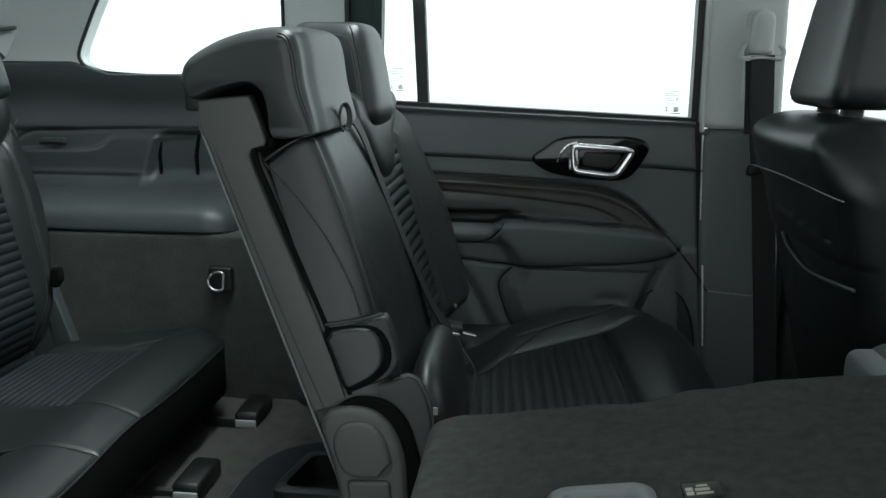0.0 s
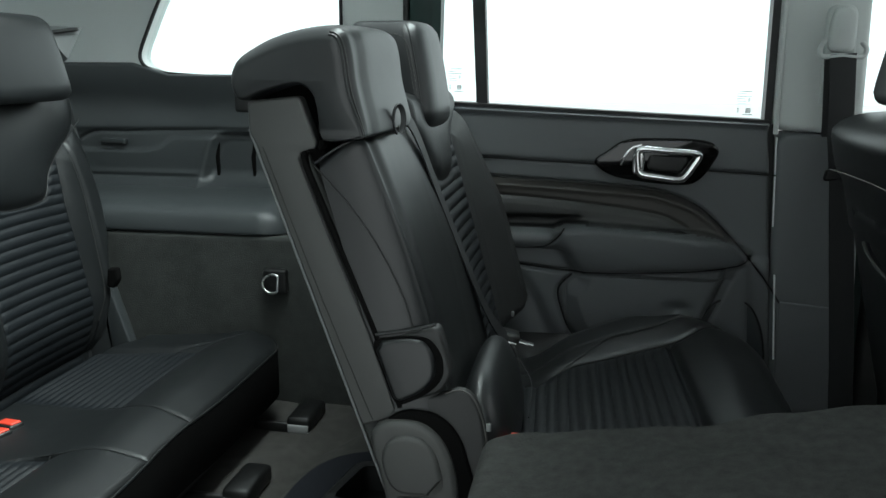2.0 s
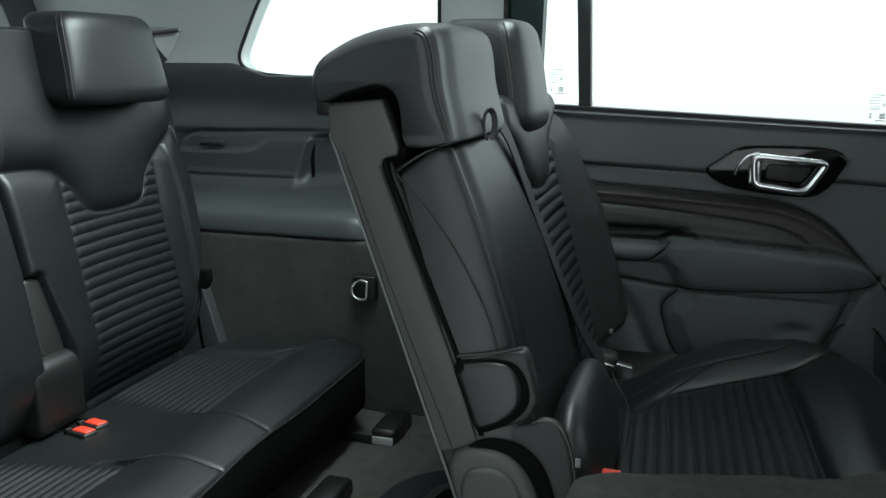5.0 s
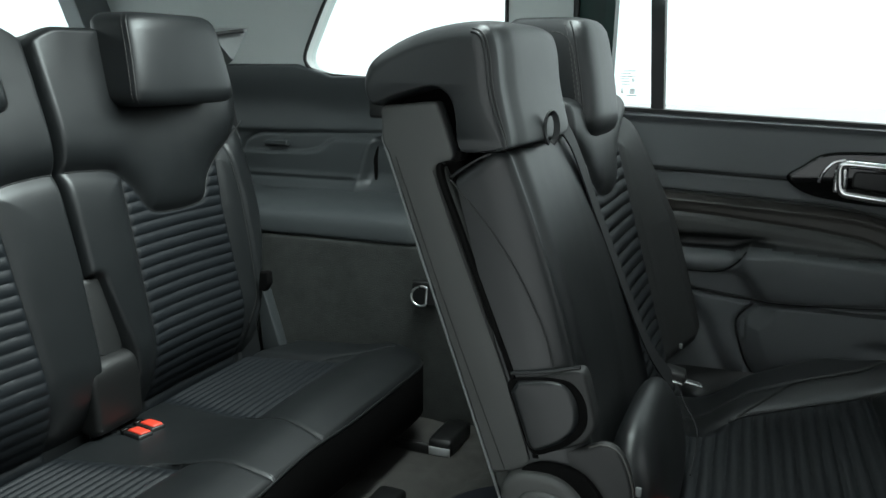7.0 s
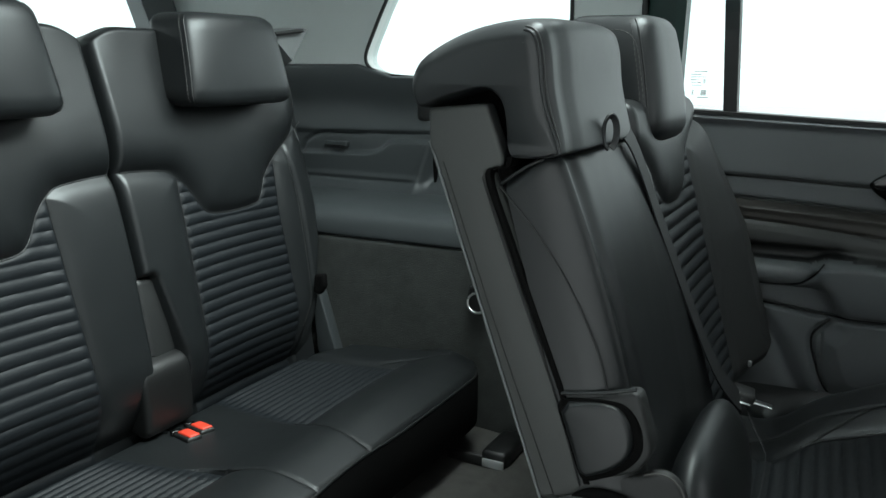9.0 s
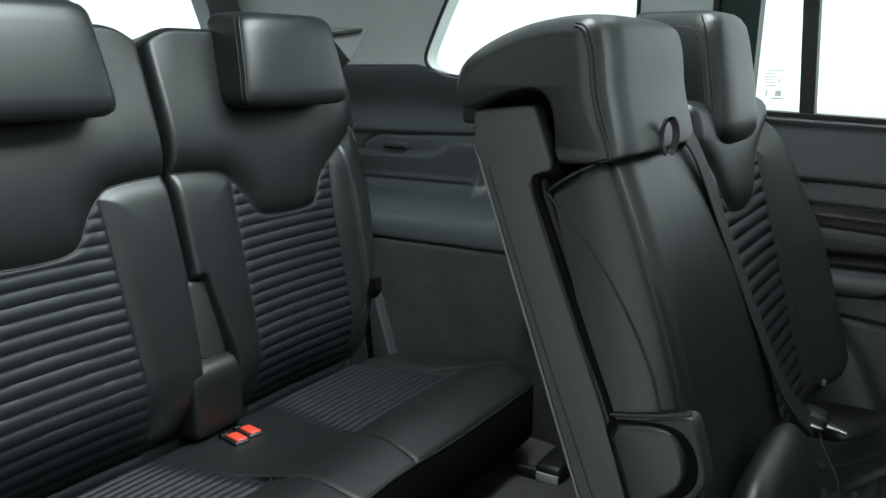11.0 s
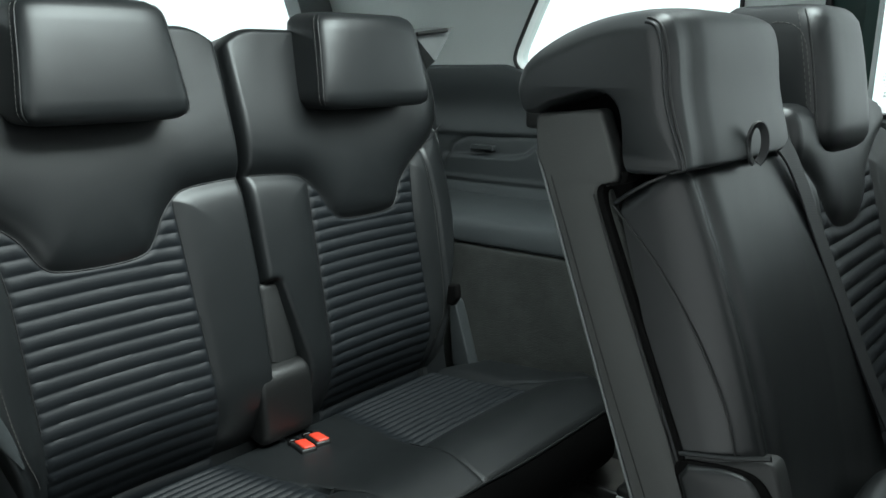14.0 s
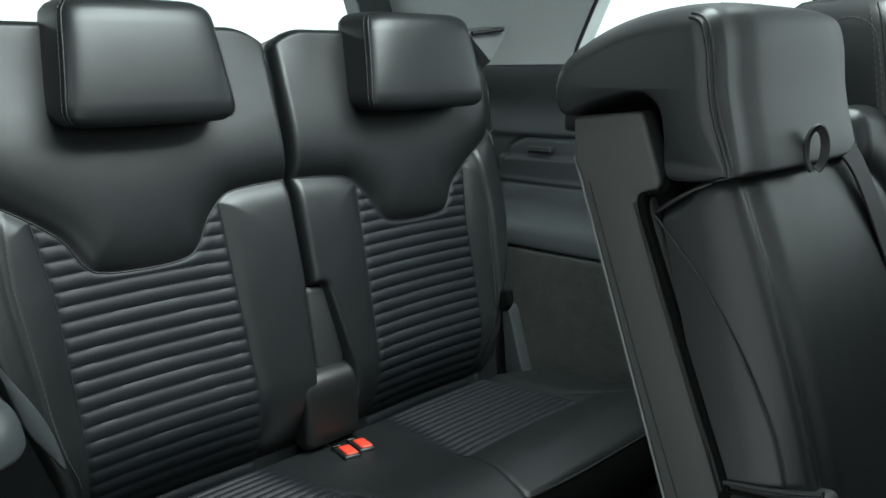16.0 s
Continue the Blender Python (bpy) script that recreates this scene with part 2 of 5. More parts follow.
def profile(name, outline, y0, y1, mat, parent, label="", r=0.01, puff=0.0, seg=5, inset2=0.0, mids=0, bend=None):
    """A closed outline in x, z drawn out from y0 to y1 with rounded rims; puff swells its two faces."""
    o = np.asarray(outline, float)
    t = np.roll(o, -1, axis=0) - np.roll(o, 1, axis=0)
    nrm = np.stack([-t[:, 1], t[:, 0]], axis=1)
    nrm /= np.linalg.norm(nrm, axis=1)[:, None] + 1e-9
    area = np.sum(o[:, 0] * np.roll(o[:, 1], -1) - np.roll(o[:, 0], -1) * o[:, 1])
    if area < 0:
        nrm = -nrm
    ins = [(r + inset2, -puff)] if puff else []
    ring = []
    for d, e in ins + [(r * (1 - math.sin(a)), r * (1 - math.cos(a))) for a in np.linspace(0, np.pi / 2, seg + 1)]:
        ring.append((d, y0 + e))
    half = ring
    other = [(d, y1 - (y - y0)) for d, y in half][::-1]
    rings, loop = [], np.vstack([o, o[:1]])
    between = [(0.0, y) for y in np.linspace(y0 + r, y1 - r, mids + 2)[1:-1]]
    for d, y in half + between + other:
        p = o + nrm * d
        if d > 1e-6:
            good = seg_dist(p[:, 0], p[:, 1], loop) > d * 0.97
            if good.any():
                idx = np.flatnonzero(good)
                for j in np.flatnonzero(~good):
                    gap = np.abs(idx - j)
                    p[j] = p[idx[np.argmin(np.minimum(gap, len(p) - gap))]]
        skin = np.stack([p[:, 0], np.full(len(p), y), p[:, 1]], axis=1)
        rings.append(bend(skin) if bend else skin)
    if area > 0:
        rings = rings[::-1]
    return rings_mesh(name, rings, mat, parent, label)

def tube(name, pts, rad, mat, parent, label="", closed=False, k=8):
    """A round cord along 3D points."""
    p = np.asarray(pts, float)
    n = len(p)
    t = (np.roll(p, -1, 0) - np.roll(p, 1, 0)) if closed else np.gradient(p, axis=0)
    t /= np.linalg.norm(t, axis=1)[:, None] + 1e-12
    ref = np.array((0.3, 0.2, 0.93))
    rings = []
    for i in range(n):
        a = np.cross(t[i], ref)
        a /= np.linalg.norm(a) + 1e-12
        b = np.cross(t[i], a)
        rings.append([p[i] + rad * (math.cos(w) * a + math.sin(w) * b) for w in np.linspace(0, 2 * np.pi, k, endpoint=False)])
    return rings_mesh(name, rings, mat, parent, label, closed_path=closed)

def strap(name, pts, wide, width, thick, mat, parent, label=""):
    """A flat band along 3D points; wide: the direction of its width."""
    p = np.asarray(pts, float)
    t = np.gradient(p, axis=0)
    t /= np.linalg.norm(t, axis=1)[:, None]
    rings = []
    for i in range(len(p)):
        w = np.array(wide, float) if np.ndim(wide) == 1 else np.array(wide[i], float)
        w = w - t[i] * np.dot(w, t[i])
        w /= np.linalg.norm(w)
        n = np.cross(t[i], w)
        a, b = w * width / 2, n * thick / 2
        rings.append([p[i] + a * 0.96 + b, p[i] - a * 0.96 + b, p[i] - a, p[i] - a * 0.96 - b, p[i] + a * 0.96 - b, p[i] + a])
    return rings_mesh(name, rings, mat, parent, label)

def stitches(name, pts, mat, parent, length=0.0045, gap=0.0025, rad=0.0006):
    """Short raised threads one after another along 3D points."""
    p = np.asarray(pts, float)
    s = np.concatenate([[0], np.cumsum(np.linalg.norm(np.diff(p, axis=0), axis=1))])
    at = lambda d: np.array([np.interp(d, s, p[:, i]) for i in range(3)])
    verts, faces, d = [], [], 0.0
    while d + length < s[-1]:
        a, b = at(d), at(d + length)
        t = (b - a) / (np.linalg.norm(b - a) + 1e-12)
        x = np.cross(t, (0.3, 0.2, 0.93))
        x /= np.linalg.norm(x)
        y = np.cross(t, x)
        o = len(verts)
        for c in (a, b):
            verts += [c + rad * x, c + rad * y, c - rad * x, c - rad * y]
        faces += [(o + i, o + (i + 1) % 4, o + 4 + (i + 1) % 4, o + 4 + i) for i in range(4)] + [(o + 3, o + 2, o + 1, o), (o + 4, o + 5, o + 6, o + 7)]
        d += length + gap
    return part_data(name, verts, faces, mat, parent)

def puffed(d, soft=0.010):
    return 1 - np.exp(-(d * d / (d + 0.0025)) / soft)

# ---- car body ----
# x points to the front of the car, y to its far side, z up from the second-row footwell
def slab(name, outline, y0, y1, mat, label="", parent=None, kind="structure", category="", r=0.004, smooth=True):
    ob = profile(name, outline, y0, y1, mat, parent, label, r=r, seg=2)
    if not parent:
        tagged(ob, label, category, kind=kind)
    return ob

def wall_with_opening(name, outer, hole, y0, y1, mat, label, category):
    """An upright panel with one opening through it; both outlines have the same number of points."""
    o, h = np.array(outer, float), np.array(hole, float)
    k = len(o)
    ring = lambda p, y: np.stack([p[:, 0], np.full(k, y), p[:, 1]], axis=1)
    R = [ring(o, y0), ring(h, y0), ring(h, y1), ring(o, y1)]
    ob = rings_mesh(name, R, mat, None, label, closed_path=True)
    return tagged(ob, label, category, kind="structure")

def pull(hole, lo, hi):
    """For each point of an opening, the point of the box lo, hi on the same side."""
    c = np.mean(hole, axis=0)
    out = []
    for p in hole:
        d = np.array(p) - c
        s = min([((hi if d[i] > 0 else lo)[i] - c[i]) / d[i] for i in (0, 1) if abs(d[i]) > 1e-6])
        out.append(c + d * s)
    return np.array(out)

# ground of the studio, floors, roof
tagged(box("ground", (-30, -30, -0.56), (30, 30, -0.50), STUDIO, bevel=0), "plain grey studio floor under the car", "floor", kind="structure")
floor = tagged(box("floor", (-0.30, -0.72, -0.06), (1.9, 0.72, 0.0), CARPET, bevel=0), "black carpeted floor of the second-row footwell", "floor", kind="structure")
# unseen roof; its opening is added to let the overhead lamp in
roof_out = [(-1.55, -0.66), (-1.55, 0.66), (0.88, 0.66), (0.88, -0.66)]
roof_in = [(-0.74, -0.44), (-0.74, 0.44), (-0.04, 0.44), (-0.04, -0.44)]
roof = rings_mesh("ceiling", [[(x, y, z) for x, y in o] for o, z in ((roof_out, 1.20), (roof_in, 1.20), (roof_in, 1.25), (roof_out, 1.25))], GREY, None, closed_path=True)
tagged(roof, "light grey headliner, unseen, round an opening added for top light", "ceiling", kind="structure")
# added panes; the beam between them holds back some of the light
rg = thing("roof_opening_panes", (-0.20, 0, 1.23), "two clear panes, unseen, over the added roof opening", "window", kind="structure")
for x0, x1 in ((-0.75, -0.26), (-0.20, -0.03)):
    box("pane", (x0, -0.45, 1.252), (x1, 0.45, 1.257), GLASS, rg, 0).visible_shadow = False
box("opening_beam", (-0.265, -0.445, 1.202), (-0.195, 0.445, 1.249), GREY, rg, 0.004, "light grey beam, unseen, added to part the roof opening")

fu = lambda U, V: 0.004 * np.sin(U * 9) * np.cos(V * 7) + 0.0015 * np.sin(U * 60 + 3 * np.sin(V * 40)) \
    - 0.016 * np.exp(-(seg_dist(U, V, [(-0.42, -0.5), (-0.42, 0.02), (-0.40, 0.30), (-0.34, 0.44), (-0.24, 0.52)]) / 0.025) ** 2)
rear_floor = field(None, (-1.50, -0.26), (-0.70, 0.70), lambda U, V, H: (U, V, 0.20 + H), fu, 0.20, [("floor_rear", CARPET, "black carpeted raised floor before the third row")], step=0.012, r=0.03)
tagged(rear_floor[0], category="floor", kind="structure")

# far side: pillars and window frames
WIN_R = rounded([(-0.79, 1.13), (-0.869, 0.988), (-0.908, 0.908), (-0.911, 0.888), (-0.897, 0.869), (-0.862, 0.859), (-0.80, 0.855), (-0.65, 0.848), (-0.47, 0.843), (-0.452, 0.855), (-0.452, 1.115), (-0.47, 1.13)], 0.02)
for side, nm in ((1, "far"), (-1, "near")):
    y0, y1 = sorted((side * 0.690, side * 0.735))
    rear = -0.28 if side > 0 else -0.38
    lo, hi = (-1.50, 0.832), (-0.317, 1.21)
    wall_with_opening("wall_" + nm + "_rear", pull(WIN_R, lo, hi), WIN_R, y0, y1, GREY, "light grey moulded trim round the rear side window", "pillar trim")
    # dark seal round the rear side window
    seal = np.stack([WIN_R[:, 0], np.full(len(WIN_R), side * 0.688), WIN_R[:, 1]], axis=1)
    tagged(tube("trim_window_" + nm, seal, 0.004, RUBBER, None, closed=True), "black rubber seal round the rear side window", "seal", kind="structure")
    wp = thing("window_rear_" + nm, (-0.68, side * 0.716, 0.85), "fixed rear side window of clear glass", "window", kind="structure")
    box("pane", (-0.925, side * 0.716 - 0.002, 0.835), (-0.44, side * 0.716 + 0.002, 1.14), GLASS, wp, 0).visible_shadow = False
    # door frame beside it, in body colour with its rubber seal
    tagged(box("trim_door_frame_" + nm, (-0.312, y0, 0.80), (-0.252, y1, 1.21), PAINT, bevel=0.006), "dark green painted door frame", "door frame", kind="structure")
    tagged(box("trim_door_seal_" + nm, (-0.320, y0 - 0.006 * (side > 0), 0.80), (-0.309, y1 + 0.006 * (side < 0), 1.21), RUBBER, bevel=0.003), "black rubber door seal", "seal", kind="structure")
    slab("wall_" + nm + "_lower_rear", [(-1.50, -0.15), (rear, -0.15), (rear, 0.81), (-1.50, 0.81)], *sorted((side * 0.74, side * 0.78)), PAINT, "dark green body side behind the trim", category="body side")
    slab("wall_" + nm + "_front", [(0.40, -0.15), (2.2, -0.15), (2.2, 0.74), (0.40, 0.74)], *sorted((side * 0.74, side * 0.78)), PAINT, "dark green front body side", category="body side")
    slab("wall_" + nm + "_roof_rail", [(-1.50, 1.20), (0.90, 1.20), (0.90, 1.26), (-1.50, 1.26)], *sorted((side * 0.66, side * 0.78)), GREY, "light grey roof rail trim", category="body side")
slab("wall_far_door_skin", [(-0.30, -0.15), (0.42, -0.15), (0.42, 0.76), (-0.30, 0.79)], 0.74, 0.78, PAINT, "dark green outer skin of the rear door", category="body side")

# rear end: tailgate with its glass, dash wall in front
tg = thing("tailgate", (-1.42, 0, 0.2), "closed tailgate with dark inner trim and rear glass", "tailgate", kind="structure")
lean = lambda z: -1.40 - 0.42 * (z - 0.9)
def leaning(name, y0, y1, z0, z1, t, mat, label=""):
    v = [(lean(z) - (t if b else 0), y, z) for b in (0, 1) for z in (z0, z1) for y in (y0, y1)]
    f = [(0, 1, 3, 2), (4, 6, 7, 5), (0, 4, 5, 1), (2, 3, 7, 6), (0, 2, 6, 4), (1, 5, 7, 3)]
    return part_data(name, v, f, mat, tg, label, smooth=False)
leaning("lower_trim", -0.76, 0.76, 0.20, 0.84, 0.06, DARK)
leaning("frame_side", 0.59, 0.76, 0.84, 1.20, 0.05, DARK, "dark tailgate window surround")
leaning("frame_side", -0.76, -0.59, 0.84, 1.20, 0.05, DARK, "dark tailgate window surround")
leaning("frame_top", -0.59, 0.59, 1.15, 1.20, 0.05, DARK)
leaning("rear_glass", -0.59, 0.59, 0.84, 1.15, 0.004, GLASS, "clear rear glass").visible_shadow = False
# unseen wall closing the front, raised to cut the light from there
tagged(box("wall_front", (1.95, -0.76, -0.1), (2.05, 0.76, 0.86), DARK, bevel=0.02), "dark dashboard wall at the front", "dashboard", kind="structure")

# far B-pillar: grey upper trim, charcoal lower trim, painted light in the door gap
pil = thing("pillar_far", (0.50, 0.70, 0.0), "centre pillar with grey upper and charcoal lower trim", "pillar", kind="structure")
profile("upper_trim", rounded([(0.408, 0.758), (0.572, 0.752), (0.562, 1.22), (0.400, 1.22)], 0.03), 0.668, 0.74, GREY, pil, "light grey upper pillar trim", r=0.014)
profile("lower_trim", rounded([(0.452, 0.0), (0.615, 0.0), (0.575, 0.751), (0.416, 0.757)], 0.03), 0.664, 0.74, DARK, pil, "charcoal lower pillar trim", r=0.016)
profile("lower_cover", rounded([(0.462, 0.0), (0.602, 0.0), (0.566, 0.412), (0.449, 0.421)], 0.006), 0.6605, 0.70, DARK, pil, r=0.003)
# pale strips stand in for light leaking through the door gap
tube("door_light_strip", [(0.420, 0.672, 0.745), (0.428, 0.672, 0.57)], 0.0022, WHITE, pil, "white strip, light through the door gap put into colour")
tube("door_light_strip", [(0.437, 0.6635, 0.475), (0.449, 0.6605, 0.30)], 0.0019, WHITE, pil, "white strip, light through the door gap put into colour")
tube("door_light_strip", [(0.4155, 0.666, 0.752), (0.4125, 0.666, 1.20)], 0.005, GREY, pil, "pale strip, bright door gap put into colour")
profile("door_gap", rounded([(0.408, 0.20), (0.446, 0.20), (0.415, 0.77), (0.404, 0.77)], 0.004), 0.676, 0.72, RUBBER, pil, r=0.003)

tagged(box("wall_far_front_trim", (0.62, 0.69, 0.0), (1.9, 0.735, 0.75), BLACK, bevel=0.01), "black front door inner panel", "door panel", kind="structure")
# near centre pillar, out of view, added to block light beside the open door
tagged(box("pillar_near_blocker", (0.42, -0.74, -0.1), (0.60, -0.67, 1.21), GREY, bevel=0.015), "grey near centre pillar, unseen, added to block light", "pillar", kind="structure")
wf = thing("window_front_far", (0.9, 0.715, 0.75), "front door window of clear glass", "window", kind="structure")
box("pane", (0.55, 0.713, 0.73), (1.6, 0.717, 1.2), GLASS, wf, 0).visible_shadow = False

# ---- rear quarter trim, both sides ----
def quarter_trim(side, nm):
    q = thing("quarter_trim_" + nm, (-0.7, side * 0.69, 0.2), "charcoal moulded plastic rear quarter trim with wheel-arch shelf", "trim panel", kind="structure")
    crease = smooth_line([(-1.12, 0.60), (-1.075, 0.70), (-1.062, 0.717), (-1.028, 0.731), (-0.974, 0.733), (-0.733, 0.739), (-0.30, 0.745)], 8)
    step_edge = rounded([(-1.10, 0.600), (-1.10, 0.690), (-0.905, 0.693), (-0.870, 0.700), (-0.845, 0.723), (-0.60, 0.723), (-0.60, 0.600)], 0.015)
    pocket = rounded([(-0.775, 0.610), (-0.738, 0.727), (-0.600, 0.731), (-0.590, 0.610)], 0.030, 8)
    def sunk(U, V, outline, soft):
        """0 outside an outline to 1 inside, over a soft rim."""
        d = seg_dist(U, V, np.vstack([outline, outline[:1]])) * np.where(inside(U, V, outline), 1, -1)
        k = np.clip(d / soft * 0.5 + 0.5, 0, 1)
        return k * k * (3 - 2 * k)
    def height(U, V):
        h = 0.007 * (1 / (1 + np.exp(-(V - 0.735) / 0.0025)))
        h = h - 0.005 * np.exp(-(seg_dist(U, V, crease) / 0.0042) ** 2)
        h = h + 0.008 * sunk(U, V, step_edge, 0.006)
        h = h - 0.022 * sunk(U, V, pocket, 0.016) + 0.004 * np.exp(-((seg_dist(U, V, pocket[:30]) - 0.008) / 0.008) ** 2) * ~inside(U, V, pocket)
        # ledge with a sharp lower edge
        h = h - 0.010 / (1 + np.exp(np.clip((V - 0.638 - 0.02 * (U + 0.9) ** 2) / 0.0018, -30, 30))) / (1 + np.exp(np.clip((U + 0.78) / 0.008, -30, 30))) * np.clip((V - 0.585) / 0.03, 0, 1)
        # hollow under the window, shelf swelling out below
        h = h - 0.014 * np.exp(-((V - 0.79) / 0.05) ** 2)
        h = h + 0.05 * np.clip((0.655 - V) / 0.05, 0, 1) ** 2
        return h
    keep_top = lambda U: np.where(U < -0.93, 0.882, np.where(U > -0.84, 0.857, 0.882 - (U + 0.93) / 0.09 * 0.025))
    def pos_upper(U, V, H):
        z = np.where(V > 0.75, 0.75 + (V - 0.75) / 0.126 * (keep_top(U) - 0.75), V)
        return (U, side * (0.682 - H), z)
    field(q, (-1.42, -0.29 if side > 0 else -0.38), (0.575, 0.876), pos_upper, height, 0.02, [("upper_panel", QUARTER, "")], step=0.0045, stepv=0.0028, r=0.006)
    # shelf over the wheel arch, with a rolled nose
    sink = 0.007 if side > 0 else 0.032
    inward = 0.0 if side > 0 else 0.058
    nose = [(y - inward * np.clip((0.64 - y) / 0.1, 0, 1), z - sink) for y, z in ((0.69, 0.626), (0.645, 0.622), (0.60, 0.615), (0.545, 0.608), (0.517, 0.599), (0.505, 0.585), (0.500, 0.562), (0.503, 0.553), (0.52, 0.550), (0.60, 0.55), (0.69, 0.55))]
    prof = smooth_line(nose, 5)
    rings = []
    front_end = -0.70 if side < 0 else -0.525
    for x in np.concatenate([np.linspace(-1.42, front_end - 0.06, 40), front_end - 0.06 * np.cos(np.linspace(0, np.pi / 2, 10))[1:]]):
        end = 1 - math.sqrt(max(0.0, 1 - np.clip((x - front_end + 0.06) / 0.06, 0, 1) ** 2))
        rings.append([(x, side * (y + 0.045 * end * np.clip((0.62 - y) / 0.1, 0, 1)), z - 0.040 * end * np.clip((z - 0.55 + sink) / 0.06, 0, 1)) for y, z in prof])
    rings_mesh("arch_shelf", rings, QUARTER, q)
    # carpeted lower side
    def lower(U, V):
        return 0.0012 * np.sin(U * 17 + 2) * np.sin(V * 13) + 0.0006 * np.sin(U * 41 + V * 23)
    field(q, (-1.42, -0.34 if side > 0 else -0.87), (0.19, 0.551 - sink), lambda U, V, H: (U, side * (0.502 - inward - H + 0.05 * np.clip(U + 0.48, 0, 1)), V), lower, 0.15, [("lower_carpet", LINING, "black carpet lining")], step=0.008, r=0.008)
    # slotted cover
    profile("slot_cover", rounded([(-1.012, 0.703), (-0.952, 0.703), (-0.952, 0.716), (-1.012, 0.716)], 0.004), *sorted((side * 0.671, side * 0.700)), QUARTER, q, r=0.003)
    profile("slot", rounded([(-1.008, 0.7055), (-0.956, 0.7055), (-0.956, 0.7085), (-1.008, 0.7085)], 0.001), *sorted((side * 0.6695, side * 0.69)), BLACK, q, r=0.0005)
    for dx in (0.0, 0.084):
        profile("vent_slot", rounded([(dx - 0.733, 0.726), (dx - 0.738, 0.727), (dx - 0.748, 0.68), (dx - 0.745, 0.633), (dx - 0.739, 0.634), (dx - 0.740, 0.68)], 0.002), *sorted((side * 0.690, side * 0.712)), SHADE_BLACK, q, r=0.001)
    return q
far_trim = quarter_trim(1, "far")
profile("foot_trim", rounded([(-0.912, 0.44), (-0.892, 0.43), (-0.852, 0.30), (-0.900, 0.30)], 0.006), 0.472, 0.50, QUARTER, far_trim, "charcoal trim foot beside the seat", r=0.004)
near_trim = quarter_trim(-1, "near")

# tie-down ring on the carpeted side
ring = thing("tie_down_ring", (-0.545, 0.50, 0.42), "steel tie-down ring in a black plate", "tie-down")
profile("plate", rounded([(-0.562, 0.434), (-0.514, 0.434), (-0.514, 0.482), (-0.562, 0.482)], 0.006), 0.482, 0.50, BLACK, ring, r=0.004)
tube("ring", [(-0.538 + min(0.011, 0.020 * math.sin(a)), 0.470 + 0.004 * math.cos(a), 0.457 + 0.018 * math.cos(a)) for a in np.linspace(0, 2 * np.pi, 36, endpoint=False)], 0.0025, STEEL, ring, "bare steel ring", closed=True)

# ---- far rear door ----
door = thing("rear_door", (0.1, 0.70, 0.2), "closed rear door with charcoal panel, padded armrest and chrome handle", "car door")
def belt(U):
    return 0.800 - (U + 0.216) * 0.0430
L1 = smooth_line([(-0.33, 0.700), (-0.185, 0.695), (-0.089, 0.692), (0.075, 0.686), (0.287, 0.678), (0.42, 0.671)], 6)
L2 = smooth_line([(-0.33, 0.664), (-0.137, 0.655), (0.146, 0.641), (0.225, 0.628), (0.275, 0.605), (0.315, 0.568), (0.366, 0.508)], 8)
L3 = smooth_line([(-0.33, 0.632), (-0.107, 0.620), (0.0, 0.613), (0.148, 0.598), (0.22, 0.583), (0.268, 0.552)], 8)
ARM_TOP = smooth_line([(-0.33, 0.520), (-0.106, 0.512), (-0.03, 0.512), (0.0, 0.53), (0.032, 0.549), (0.2, 0.545), (0.30, 0.535), (0.366, 0.506)], 8)
ARM_BOT = smooth_line([(-0.33, 0.482), (-0.106, 0.480), (0.045, 0.468), (0.2, 0.474), (0.328, 0.488), (0.366, 0.506)], 8)
EDGE = [(0.366, 0.506), (0.40, 0.455), (0.44, 0.385)]
POCKET = smooth_line([(0.040, 0.462), (0.014, 0.43), (0.022, 0.385), (0.045, 0.335), (0.085, 0.318), (0.20, 0.325)], 8)
WING = smooth_line([(-0.10, 0.47), (-0.05, 0.42), (-0.01, 0.34), (0.03, 0.29)], 8)
SPK = rounded([(0.290, 0.28), (0.296, 0.375), (0.328, 0.424), (0.388, 0.424), (0.418, 0.37), (0.432, 0.28)], 0.035, 7)
ya = lambda line, U: np.interp(U, line[:, 0], line[:, 1])
REAR_PAD = smooth_line([(-0.33, 0.517), (-0.096, 0.516), (-0.024, 0.520), (0.003, 0.536), (0.022, 0.560)], 6)
ease = lambda x: np.clip(x, 0, 1) ** 2 * (3 - 2 * np.clip(x, 0, 1))
arm_top = lambda U: np.where(U < 0.27, np.interp(U, [0.0, 0.03, 0.135, 0.258], [0.556, 0.569, 0.563, 0.555]), ya(ARM_TOP, U) + 0.015)
